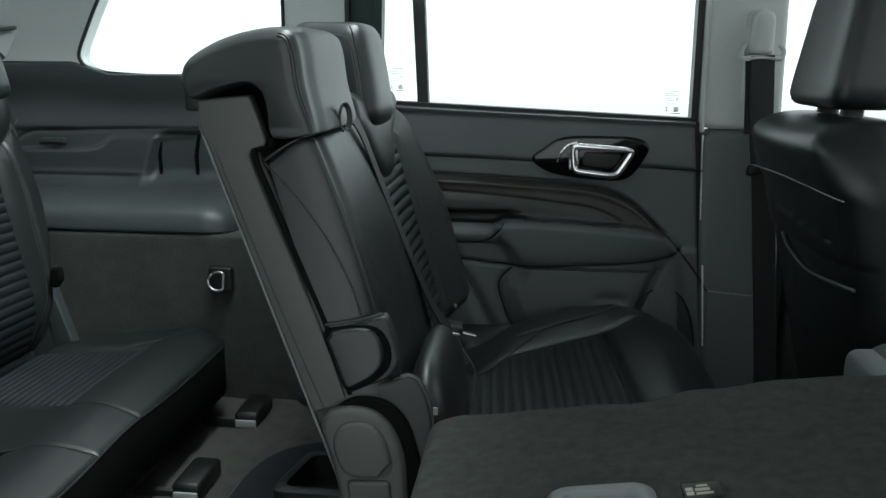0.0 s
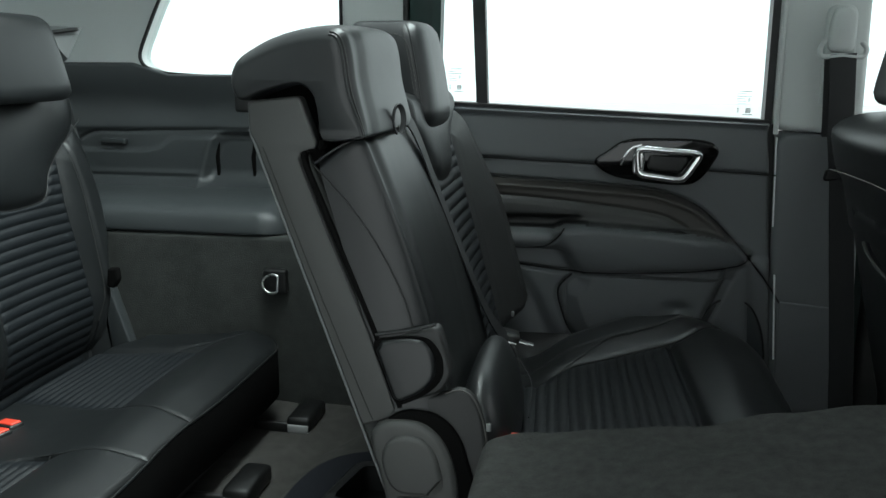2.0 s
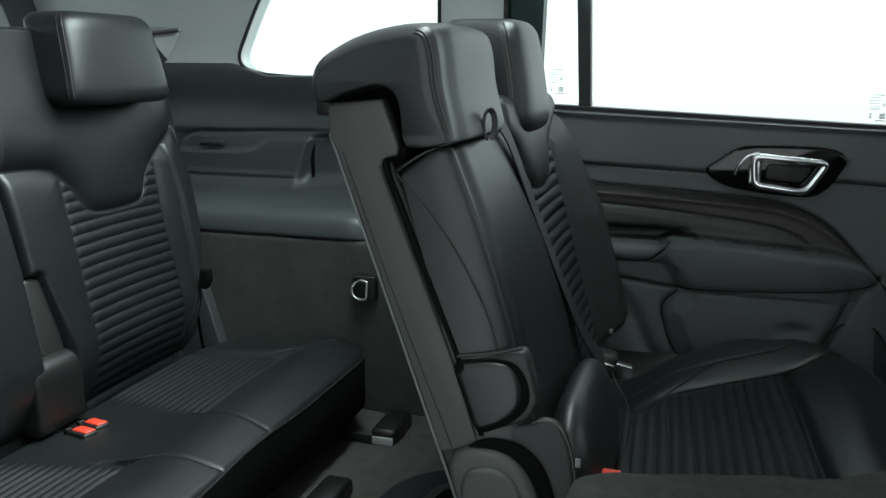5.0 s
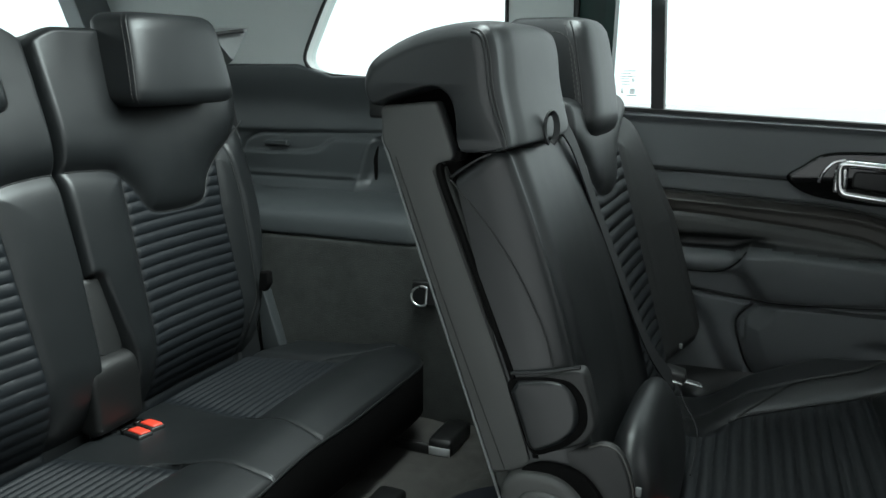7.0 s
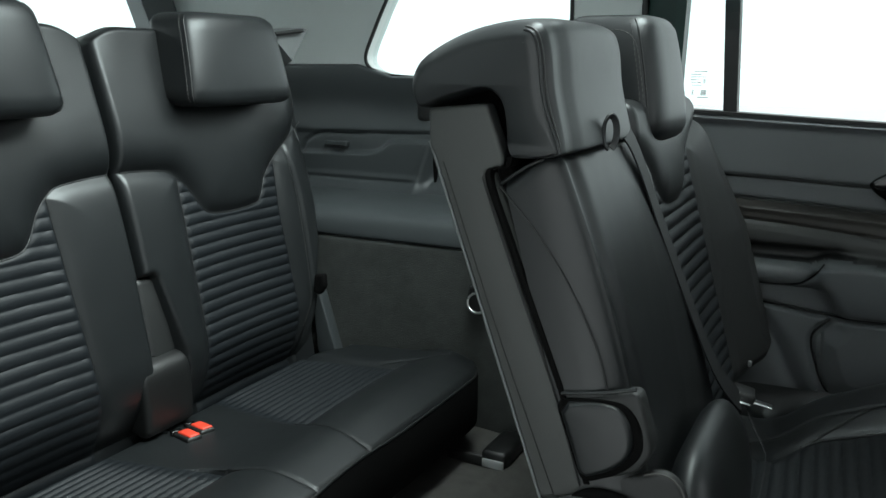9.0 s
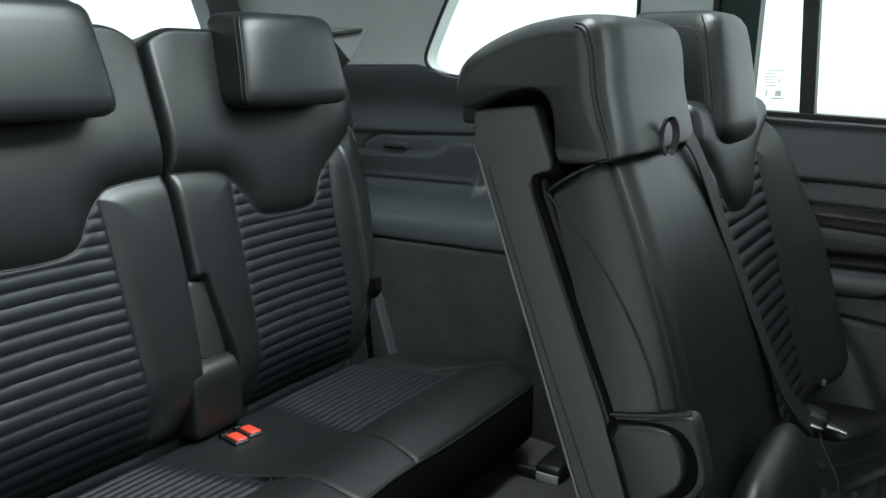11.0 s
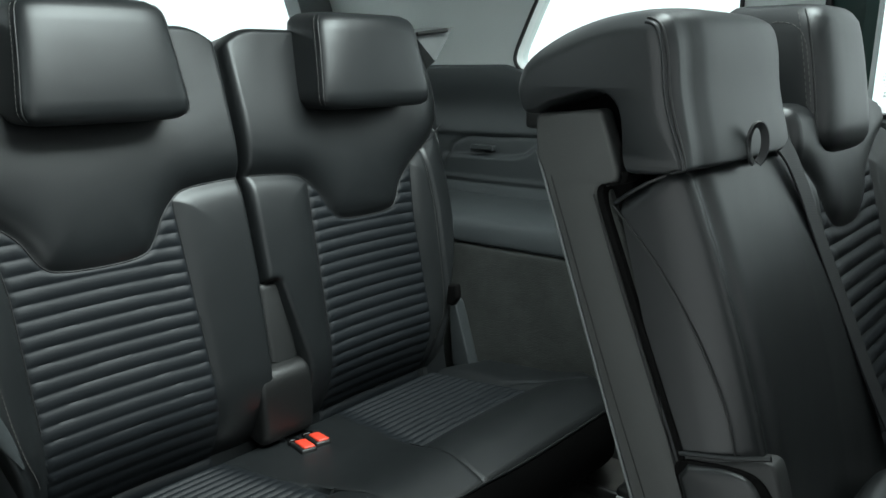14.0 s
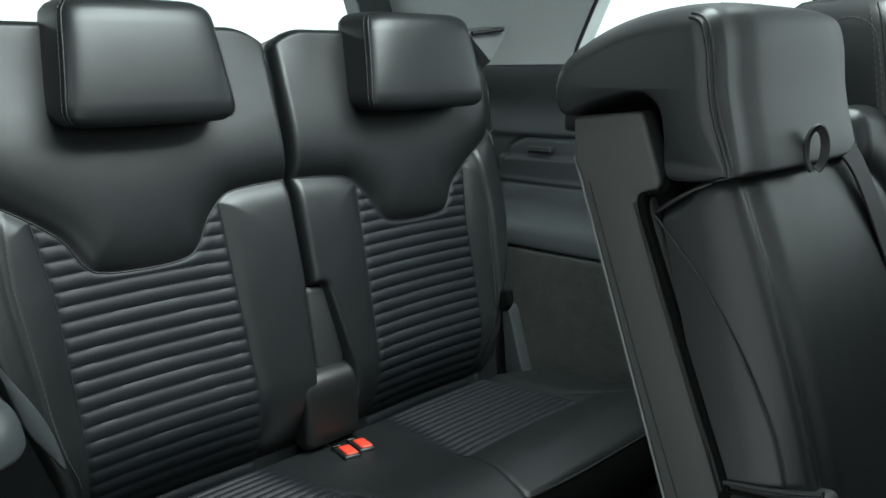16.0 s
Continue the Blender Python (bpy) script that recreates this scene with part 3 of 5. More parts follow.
def door_h(U, V):
    sig = lambda x, w: 1 / (1 + np.exp(-np.clip(x / w, -30, 30)))
    h = 0.010 * sig(V - ya(L1, U), 0.0025)
    h -= 0.005 * np.exp(-(seg_dist(U, V, L1) / 0.0040) ** 2)
    h += 0.008 * np.exp(-((V - 0.794) / 0.008) ** 2)
    # padded trim between the creases, standing out towards the armrest
    in2 = sig(ya(L2, U) - V, 0.003) * sig(0.366 - U, 0.004)
    h += in2 * (0.016 * np.clip((ya(L2, U) - V) / 0.012, 0, 1) ** 0.7 + 0.003 * np.exp(-((ya(L2, U) - V - 0.012) / 0.006) ** 2))
    h -= 0.007 * np.exp(-(seg_dist(U, V, L2) / 0.0042) ** 2)
    in3 = sig(ya(L3, U) - V, 0.0035) * sig(0.285 - U, 0.01)
    h += in3 * 0.004 * np.clip((ya(L3, U) - V) / 0.015, 0, 1)
    # shadowed slot over the armrest
    h -= 0.016 * sig(0.580 - V, 0.002) * sig(V - 0.557, 0.0012) * sig(0.045 - U, 0.008)
    h -= 0.003 * np.exp(-(seg_dist(U, V, L3) / 0.0036) ** 2)
    # armrest
    top_line = arm_top(U)
    arm = sig(top_line - V, 0.002) * sig(V - ya(ARM_BOT, U), 0.0025) * sig(0.366 - U, 0.004)
    s = np.clip((top_line - V) / (top_line - ya(ARM_BOT, U) + 1e-6), 0, 1)
    front = sig(U - 0.012 + (V - 0.54) * 0.6, 0.006)
    fore = (0.026 + 0.024 * np.sqrt(np.clip(1 - s * s * 0.96, 0, 1))) * (1 - 0.35 * ease((U - 0.27) / 0.09))
    rear = 0.012 + 0.022 * np.sqrt(np.clip(1 - ((V - 0.536) / 0.021) ** 2, 0, 1))
    h += arm * (front * fore + (1 - front) * rear)
    h -= 0.004 * np.exp(-(seg_dist(U, V, REAR_PAD) / 0.0030) ** 2)
    h -= 0.012 * np.exp(-(seg_dist(U, V, ARM_BOT) / 0.004) ** 2)
    # lower panel, pocket, wing
    below = sig(ya(ARM_BOT, U) - V, 0.002)
    h += below * 0.012
    h -= 0.008 * np.exp(-(seg_dist(U, V, POCKET) / 0.005) ** 2)
    inp = (U > 0.03) & (V < 0.465)
    h += np.where(inp, 0.020 * np.clip(seg_dist(U, V, POCKET) / 0.04, 0, 1), 0) * below * sig(0.318 - (0.465 - V) * 0.42 - U, 0.006)
    h -= 0.017 * np.exp(-((U - (0.322 - (0.465 - V) * 0.42)) / 0.009) ** 2) * below
    h -= 0.012 * np.exp(-(np.hypot((U - 0.235) / 1.8, V - 0.404) / 0.014) ** 2)
    h -= 0.012 * np.exp(-(seg_dist(U, V, WING) / 0.016) ** 2)
    h -= 0.005 * np.exp(-(seg_dist(U, V, EDGE) / 0.003) ** 2)
    return h
def door_region(U, V):
    reg = np.zeros(U.shape, int)
    top_line = arm_top(U)
    trim = (V < ya(L2, U)) & (V > top_line) & (U < 0.366)
    reg[trim] = 1
    reg[trim & (V < ya(L3, U)) & (U < 0.27)] = 3
    arm = (V <= top_line) & (V > ya(ARM_BOT, U)) & (U < 0.366)
    reg[arm] = 2
    # recess over the armrest, coloured black for the shade in it
    reg[(V > 0.5565) & (V > top_line) & (V < 0.580 - 0.15 * np.clip(U - 0.02, 0, 1)) & (U < 0.07)] = 4
    return reg
field(door, (-0.33, 0.404), (0.20, 0.80), lambda U, V, H: (U + np.clip(0.76 - V, 0, 1) * 0.085 * np.clip((U - 0.1) / 0.3, 0, 1), 0.672 - H, np.where(V > 0.70, 0.70 + (V - 0.70) * (belt(U) - 0.70) / 0.10, V)), door_h, 0.06,
      [("door_panel", DARK, "charcoal grained door panel"), ("padded_trim", TRIMHIDE, "brown-black stitched leather trim"), ("armrest", DARK, "charcoal moulded armrest"), ("lower_trim", SEATPLASTIC, "soft charcoal trim over the armrest"), ("slot_shade", BLACK, "recess over the armrest, its shade painted black")], door_region, step=0.0032, stepv=0.0020, r=0.006)
profile("switch_plate", rounded([(0.06, 0.553), (0.17, 0.552), (0.27, 0.554), (0.25, 0.562), (0.07, 0.563)], 0.003), 0.634, 0.665, BLACK, door, "gloss black switch plate", r=0.002)
profile("window_switch", rounded([(0.190, 0.5575), (0.208, 0.557), (0.208, 0.5595), (0.190, 0.560)], 0.001), 0.631, 0.65, CHROME, door, r=0.001)
profile("speaker_grille", SPK, 0.648, 0.68, QUARTER, door, "charcoal speaker grille", r=0.003)
tube("panel_gap", [(x, 0.6475, z) for x, z in SPK], 0.0024, BLACK, door, closed=True)
def on_door(line, out=0.0):
    h = door_h(line[:, 0], line[:, 1])
    return [(u + max(0, 0.76 - v) * 0.085 * min(1, max(0, (u - 0.1) / 0.3)), 0.672 - d - out, v) for (u, v), d in zip(line, h)]
for line, rad in ((L1, 0.0015), (L2, 0.0027), (ARM_BOT, 0.0024), (POCKET, 0.0020), (REAR_PAD, 0.0018), (smooth_line(EDGE, 8), 0.0020)):
    tube("panel_gap", on_door(line, 0.0012), rad, BLACK, door)
# handle bezel and chrome pull
bez = profile("handle_bezel", smooth_line([(0.076, 0.692), (0.100, 0.714), (0.135, 0.736), (0.200, 0.741), (0.285, 0.738), (0.312, 0.720), (0.302, 0.692), (0.280, 0.662), (0.250, 0.650), (0.175, 0.654), (0.110, 0.666)], 6, closed=True), 0.648, 0.672, PIANO, door, "gloss black oval handle bezel", r=0.006)
loop = rounded([(0.162, 0.671), (0.240, 0.662), (0.252, 0.668), (0.277, 0.708), (0.273, 0.714), (0.165, 0.722), (0.158, 0.715)], 0.012, 7)
lp = np.array([(x, 0.640 - 0.006 * math.sin((x - 0.15) * 25), z) for x, z in loop])
tube("chrome_pull", lp, 0.0068, CHROME, bez, "chrome handle pull", closed=True)
profile("pull_hinge", rounded([(0.150, 0.672), (0.172, 0.670), (0.172, 0.716), (0.150, 0.712)], 0.006), 0.636, 0.655, CHROME, bez, "chrome hinge end", r=0.004)
tube("chrome_accent", smooth_line([(0.128, 0.644, 0.688), (0.134, 0.642, 0.705), (0.148, 0.642, 0.722), (0.166, 0.643, 0.728)], 6), 0.0030, CHROME, bez, "thin chrome arc")
profile("cup", rounded([(0.178, 0.680), (0.24, 0.674), (0.262, 0.706), (0.18, 0.710)], 0.01), 0.645, 0.66, BLACK, bez, r=0.004)
# glass, divider, frame
gp = part_data("window_glass", [(-0.250, 0.700, 0.79), (0.40, 0.700, 0.765), (0.40, 0.650, 1.21), (-0.25, 0.650, 1.21), (-0.250, 0.704, 0.79), (0.40, 0.704, 0.765), (0.40, 0.654, 1.21), (-0.25, 0.654, 1.21)],
               [(0, 1, 2, 3), (7, 6, 5, 4), (0, 4, 5, 1), (1, 5, 6, 2), (2, 6, 7, 3), (3, 7, 4, 0)], GLASS, door, "clear window glass", smooth=False)
gp.visible_shadow = False
part_data("glass_divider", [(x, y, z) for y in (0.682, 0.708) for x, z in ((-0.166, 0.795), (-0.143, 0.795), (-0.160, 1.21), (-0.187, 1.21))],
          [(0, 3, 2, 1), (4, 5, 6, 7), (0, 1, 5, 4), (1, 2, 6, 5), (2, 3, 7, 6), (3, 0, 4, 7)], BLACK, door, "black window divider bar", smooth=False)
part_data("front_frame", [(x, y, z) for y in (0.672, 0.708) for x, z in ((0.394, 0.76), (0.408, 0.76), (0.406, 1.21), (0.392, 1.21))],
          [(0, 3, 2, 1), (4, 5, 6, 7), (0, 1, 5, 4), (1, 2, 6, 5), (2, 3, 7, 6), (3, 0, 4, 7)], BLACK, door, "black window frame", smooth=False)
part_data("rear_frame", [(x, y, z) for y in (0.672, 0.708) for x, z in ((-0.262, 0.79), (-0.244, 0.79), (-0.232, 1.21), (-0.25, 1.21))],
          [(0, 3, 2, 1), (4, 5, 6, 7), (0, 1, 5, 4), (1, 2, 6, 5), (2, 3, 7, 6), (3, 0, 4, 7)], PAINT, door, "dark green window frame", smooth=False)
part_data("window_seal", [(x, y, z) for y in (0.660, 0.70) for x, z in ((-0.26, 0.801), (0.402, 0.7725), (0.402, 0.7785), (-0.26, 0.808))],
          [(0, 3, 2, 1), (4, 5, 6, 7), (0, 1, 5, 4), (1, 2, 6, 5), (2, 3, 7, 6), (3, 0, 4, 7)], RUBBER, door, "black window sill seal", smooth=False)
def glass_mark(x, z, y, s):
    """Small printed marks on a window, as bars: short lines of print over two blocks."""
    v, f = [], []
    def bar(a, b, w, h):
        o = len(v)
        v.extend([(x + s * a, y, z + s * b), (x + s * (a + w), y, z + s * b), (x + s * (a + w), y, z + s * (b + h)), (x + s * a, y, z + s * (b + h))])
        f.append((o, o + 1, o + 2, o + 3))
    rnd = random.Random(5)
    for row, (a0, a1) in enumerate(((-0.008, 0.010), (-0.013, 0.004), (-0.013, 0.013), (-0.014, 0.002), (-0.012, 0.001), (-0.010, 0.003))):
        a = a0
        while a < a1:
            w = rnd.choice((0.0008, 0.0012, 0.0020))
            bar(a, 0.022 - 0.0042 * row, w, 0.0016)
            a += w + 0.0007
    for k in range(5):
        bar(0.006, 0.0050 + 0.0014 * k, 0.0050 - 0.001 * abs(k - 2), 0.0008)
    for k in range(4):
        bar(0.003 + 0.0001 * k, -0.0135 + 0.0022 * k, 0.0085, 0.0016)
        bar(-0.0110 + 0.0006 * (k % 3), -0.0125 + 0.0020 * k, 0.0040 - 0.0012 * (k % 3), 0.0013)
    bar(-0.002, -0.0170, 0.017, 0.0014)
    return part_data("glass_print", v, f, INK, door, "grey printed glass marks", smooth=False)
glass_mark(0.358, 0.805, 0.694, 1.15)
glass_mark(-0.212, 0.845, 0.690, 1.15)

# ---- third row ----
def headrest(parent, side, yc, w0, w1, z0, z1, xf0, xf1, depth, lean_top, name="headrest"):
    """A padded head rest: rounded sections from its lower to its upper rim."""
    rings, n = [], 64
    zs = [0, 0.01, 0.04, 0.10, 0.2, 0.35, 0.5, 0.65, 0.8, 0.9, 0.96, 0.99, 1.0]
    for s in zs:
        edge = max(0.0, 1 - min(s, 1 - s) / 0.15)
        shrink = 0.019 * (1 - math.sqrt(max(0, 1 - edge ** 2)))
        hw = (w0 + (w1 - w0) * s) / 2 - shrink * 1.3
        xf = xf0 + (xf1 - xf0) * s - shrink * 0.9 + 0.003 * math.sin(math.pi * s)
        xb = xf0 + (xf1 - xf0) * s - depth + lean_top * s + shrink
        z = z0 + (z1 - z0) * s
        ring = []
        for a in np.linspace(0, 2 * np.pi, n, endpoint=False):
            c, q = math.cos(a), math.sin(a)
            e = 2 / 6.0
            px, py = abs(c) ** e * math.copysign(1, c), abs(q) ** e * math.copysign(1, q)
            crown = 0.005 * (1 - py * py) if px > 0 else 0
            ring.append(((xf + xb) / 2 + px * (xf - xb) / 2 + crown, yc + side * py * hw, z))
        rings.append(ring if side < 0 else ring)
    hr = rings_mesh(name, rings, LEATHER, parent, "black leather headrest with stitched sides")
    R = np.array(rings)
    mid = R.mean(axis=1, keepdims=True)
    R = R + (R - mid) / np.linalg.norm(R - mid, axis=2, keepdims=True) * 0.0004
    for i, j in ((12, 14), (52, 50)):
        tube("seam", smooth_line(R[2:-2, i], 4), 0.0011, BLACK, hr)
        stitches("stitching", smooth_line(R[2:-2, j], 4), THREAD, hr, rad=0.0005)
    return hr

V_PAD = smooth_line([(-0.01, 0.723), (0.04, 0.722), (0.095, 0.717), (0.118, 0.706), (0.140, 0.683), (0.158, 0.654), (0.178, 0.640), (0.225, 0.636), (0.285, 0.639), (0.308, 0.650), (0.328, 0.682), (0.358, 0.708), (0.40, 0.735), (0.44, 0.757), (0.50, 0.795)], 8)
PITCH = 0.0177
def third_seat(side, nm):
    st = thing("rear_passenger_seat", (-0.90, side * 0.24, 0.30), "black leather third-row seat back with fluted insert and headrest", "car seat", "third-row seats")
    q_in = [(0.120, 0.72), (0.113, 0.55), (0.103, 0.32)]
    q_out = [(0.362, 0.712), (0.350, 0.62), (0.345, 0.32)]
    b_out = smooth_line([(0.397, 0.733), (0.401, 0.65), (0.397, 0.595), (0.391, 0.53), (0.386, 0.48), (0.378, 0.44), (0.364, 0.40), (0.356, 0.32)], 6)
    lin = lambda l, V: np.interp(V, [p[1] for p in l[::-1]], [p[0] for p in l[::-1]])
    bo = lambda V: np.interp(V, b_out[::-1, 1], b_out[::-1, 0])
    yv = lambda U: np.interp(U, V_PAD[:, 0], V_PAD[:, 1])
    notch_w = 0.050 if side > 0 else 0.012
    flute = 0.0033 if side > 0 else 0.0025
    def height(U, V):
        above = V > yv(U)
        dv = seg_dist(U, V, V_PAD)
        d_in, d_out = np.abs(U - lin(q_in, V)), np.abs(U - lin(q_out, V))
        quilt = (~above) & (U > lin(q_in, V)) & (U < lin(q_out, V))
        inner = (~above) & (U <= lin(q_in, V))
        outer = (~above) & (U >= lin(q_out, V))
        h = np.zeros(U.shape)
        fl = np.abs(np.sin(np.pi * (19.23 + (V - 0.65 + 0.002 * ((U - 0.24) / 0.12) ** 2) / PITCH))) ** 0.70
        dq = np.minimum(np.minimum(d_in, d_out), dv)
        h = np.where(quilt, (0.0004 + flute * fl) * puffed(dq, 0.0018) - 0.003 * puffed(dq, 0.04), h)
        h = np.where(inner, 0.012 * puffed(np.minimum(d_in, dv), 0.014) * np.clip((V - 0.30) / 0.1, 0, 1), h)
        h = np.where(outer, (0.010 + 0.010 * np.clip((U - 0.36) / 0.06, 0, 1) * np.clip((0.74 - V) / 0.2, 0, 1)) * puffed(np.minimum(d_out, dv), 0.012), h)
        h = np.where(above, 0.013 * puffed(dv, 0.012) + 0.010 * np.exp(-((V - 0.74) / 0.10) ** 2) * puffed(dv, 0.03), h)
        h = h - 0.030 * np.clip((U - 0.395) / 0.08, 0, 1) ** 2 * np.clip((V - 0.60) / 0.15, 0, 1)
        h = h - 0.0035 * np.exp(-((U - bo(V)) / 0.0045) ** 2) * ~above
        # recess for the belt stalks at the split
        k = 1 / (1 + np.exp(-np.clip((notch_w - U - np.clip((V - 0.44) / 0.125, 0, 1) * notch_w * 0.5) / 0.002, -30, 30))) * 1 / (1 + np.exp(np.clip((V - 0.567) / 0.002, -30, 30)))
        return h - 0.055 * k - 0.055 * np.clip((0.455 - V) / 0.11, 0, 1) ** 2
    def region(U, V):
        above = V > yv(U)
        reg = np.zeros(U.shape, int)
        reg[(~above) & (U > lin(q_in, V)) & (U < lin(q_out, V))] = 1
        reg[(~above) & (U <= lin(q_in, V))] = 2
        reg[(~above) & (U >= lin(q_out, V))] = 3
        return reg
    sgn = side
    def pos(U, V, H):
        top = np.clip((V - 0.85) / 0.087, 0, 1) ** 1.5 * np.clip((0.065 - U) / 0.065, 0, 1) ** 2
        return (-0.837 - (V - 0.39) * 0.224 + H * 0.976, sgn * U, V + H * 0.218 - 0.030 * top)
    ur = lambda V: np.interp(V, [0.31, 0.40, 0.454, 0.50, 0.55, 0.62, 0.70, 0.84, 0.89, 0.937], [0.372, 0.382, 0.398, 0.412, 0.430, 0.448, 0.462, 0.474, 0.464, 0.43])
    field(st, (0.0045, 0.48), (0.31, 0.937), pos, height, 0.09,
          [("upper_pad", LEATHER, "smooth black leather upper pad"), ("fluted_insert", QUILT, "fluted black leather insert"), ("inner_bolster", LEATHER, ""), ("outer_bolster", LEATHER, "")],
          region, step=0.0036, stepv=0.0015, r=0.011, taper=0.16, ul=lambda V: np.full(V.shape, 0.0045), ur=ur)
    tube("seam", [pos(u, v, 0.0003) for u, v in V_PAD if 0.006 < u < 0.470], 0.0011, BLACK, st)
    for l in (q_in, q_out):
        tube("seam", [pos(lin(l, v), v, 0.0003) for v in np.linspace(0.462, yv(lin(l, 0.70)) - 0.002, 30)], 0.0010, BLACK, st)
    sv = np.linspace(0.40, 0.715, 60)
    stitches("stitching", [pos(bo(v) - 0.006, v, float(height(np.array([bo(v) - 0.006]), np.array([v]))[0]) + 0.0004) for v in sv], THREAD, st)
    hy, hw = (0.245, 0.254) if side > 0 else (0.216, 0.224)
    hr = headrest(st, side, side * hy, hw, hw - 0.038, 0.815, 0.962, -0.852, -0.880, 0.085, -0.015)
    for dy in (-0.05, 0.05):
        tube("post", [(-0.928, side * hy + dy, 0.81), (-0.935, side * hy + dy, 0.90)], 0.006, STEEL, hr)
    return st
far3 = third_seat(1, "far")
profile("back_latch", rounded([(-0.830, 0.498), (-0.810, 0.500), (-0.808, 0.475), (-0.820, 0.458), (-0.835, 0.462)], 0.005), 0.372, 0.388, SHADE_BLACK, far3, "black release latch", r=0.005)
wedge = [(-0.922, 0.502, 0.949), (-0.945, 0.415, 0.938), (-0.932, 0.462, 0.888), (-0.990, 0.515, 0.952), (-1.01, 0.425, 0.942), (-1.00, 0.475, 0.850)]
wg = part_data("belt_guide", wedge, [(0, 1, 2), (3, 5, 4), (0, 3, 4, 1), (1, 4, 5, 2), (2, 5, 3, 0)], MIDGREY, far3, "pale grey wedge-shaped belt guide", smooth=False)
tube("slot", [(-0.938, 0.420, 0.936), (-0.920, 0.482, 0.944)], 0.004, BLACK, wg, "black slot")
near3 = third_seat(-1, "near")
cover = []
for k in np.linspace(0, 1, 13):
    y, z, w = -0.437 + 0.060 * k, 0.580 - 0.144 * k, 0.0015 + 0.0085 * math.sin(math.pi * k ** 1.3)
    cover.append([(-0.836 + dx, y + 0.92 * w * u, z + 0.38 * w * u) for dx, u in ((-0.03, -1), (-0.002, -1), (0, -0.7), (0, 0.7), (-0.002, 1), (-0.03, 1))])
rings_mesh("side_cover", cover, QUARTER, near3, "pale grey plastic cover along the seat side")

# bench cushion of the third row
bench = thing("third_row_cushion", (-0.65, 0, 0.22), "black leather third-row bench cushion with fluted inserts", "seat cushion")
def bench_a(U, V):
    """The distance outwards from the seams of the narrow centre panel."""
    s = -0.507 - V
    return np.where(U > 0, U - (0.053 + 0.183 * s), (-0.074 - 0.075 * s) - U)
BENCH_FR = -0.645
def bench_h(U, V):
    """U: y across, V: x from the rear edge to the front."""
    a = bench_a(U, V)
    w = np.abs(U)
    fr = BENCH_FR - 0.006 * np.sin(np.clip((w - 0.08) / 0.28, 0, 1) * np.pi)
    quilt = (a > 0.003) & (w < 0.364) & (V < fr)
    dq = np.minimum(np.minimum(np.abs(a - 0.003) * 0.3, np.abs(V - fr)), np.abs(w - 0.364))
    fl = np.abs(np.sin(np.pi * (V + 0.80) / 0.0150)) ** 0.6
    h = np.where(quilt, -0.003 * puffed(np.abs(a - 0.003), 0.012) + 0.0052 * fl * puffed(dq, 0.004), 0.0)
    rim = np.where(a > 0, np.maximum(np.where(V > fr, V - fr, 0), np.where(w > 0.364, w - 0.364, 0)), 0)
    h = np.where((a > 0) & ~quilt, 0.010 * puffed(np.minimum(rim, 0.5), 0.010), h)
    h = np.where(a <= 0, -0.0005 + 0.0105 * ease((V + 0.74) / 0.14), h)
    # seams of the centre panel and between front roll and side piece
    h = h - 0.0018 * np.exp(-(a / 0.003) ** 2) * ease((V + 0.70) / 0.06)
    h = h - 0.003 * np.exp(-((w - 0.364 - 0.45 * np.clip(V - fr + 0.06, 0, 1)) / 0.004) ** 2) * (w > 0.364) * (V < -0.57)
    return h - 0.016 * np.clip((V + 0.57) / 0.07, 0, 1) ** 2 + 0.007 * np.exp(-((V + 0.585) / 0.04) ** 2)
def bench_reg(U, V):
    a = bench_a(U, V)
    w = np.abs(U)
    fr = BENCH_FR - 0.006 * np.sin(np.clip((w - 0.08) / 0.28, 0, 1) * np.pi)
    reg = np.zeros(U.shape, int)
    quilt = (a > 0.003) & (w < 0.364) & (V < fr)
    reg[quilt & (U > 0)] = 1
    reg[a <= 0] = 2
    reg[quilt & (U < 0)] = 3
    return reg
def bench_pos(U, V, H):
    w = np.abs(U)
    x = -0.503 + (V + 0.503) * (1 - 0.24 * ease((w - 0.345) / 0.11)) - 0.030 * np.clip((w - 0.37) / 0.08, 0, 1) ** 2
    return (x, U, 0.398 + 0.08 * x + H)
field(bench, (-0.455, 0.452), (-0.862, -0.503), bench_pos, bench_h, 0.085, [("seat_cushion", LEATHER, ""), ("fluted_insert", QUILT, "fluted black leather insert"), ("centre_panel", LEATHER, "smooth centre panel"), ("fluted_insert", QUILT, "fluted black leather insert")], bench_reg, step=0.0036, stepv=0.0015, r=0.010)
for sd in (1, -1):
    sx = np.linspace(-0.66, -0.512, 30)
    sy = (0.053 + 0.183 * (-0.507 - sx)) if sd > 0 else (-0.074 - 0.075 * (-0.507 - sx))
    tube("seam", [bench_pos(b, a, bench_h(np.array([b]), np.array([a]))[0] + 0.0004) for a, b in zip(sx, sy)], 0.0008, BLACK, bench)
field(bench, (-0.43, 0.42), (-0.84, -0.535), lambda U, V, H: (V, U, 0.270 + H), lambda U, V: np.zeros(U.shape), 0.05, [("cushion_base", BLACK, "black cushion base")], step=0.03, r=0.012)
py = np.linspace(-0.44, 0.43, 70)
pp = [(-0.5020 - 0.030 * max(0, (abs(y) - 0.37) / 0.08) ** 2, y, 0.3475 + 0.009 * math.exp(-((y - 0.0) / 0.10) ** 2)) for y in py]
tube("front_piping", pp, 0.0017, LEATHER, bench, "dark piping along the front edge")
stitches("stitching", [(x + 0.0010, y, z + 0.0035) for x, y, z in pp], THREAD, bench, rad=0.0005)
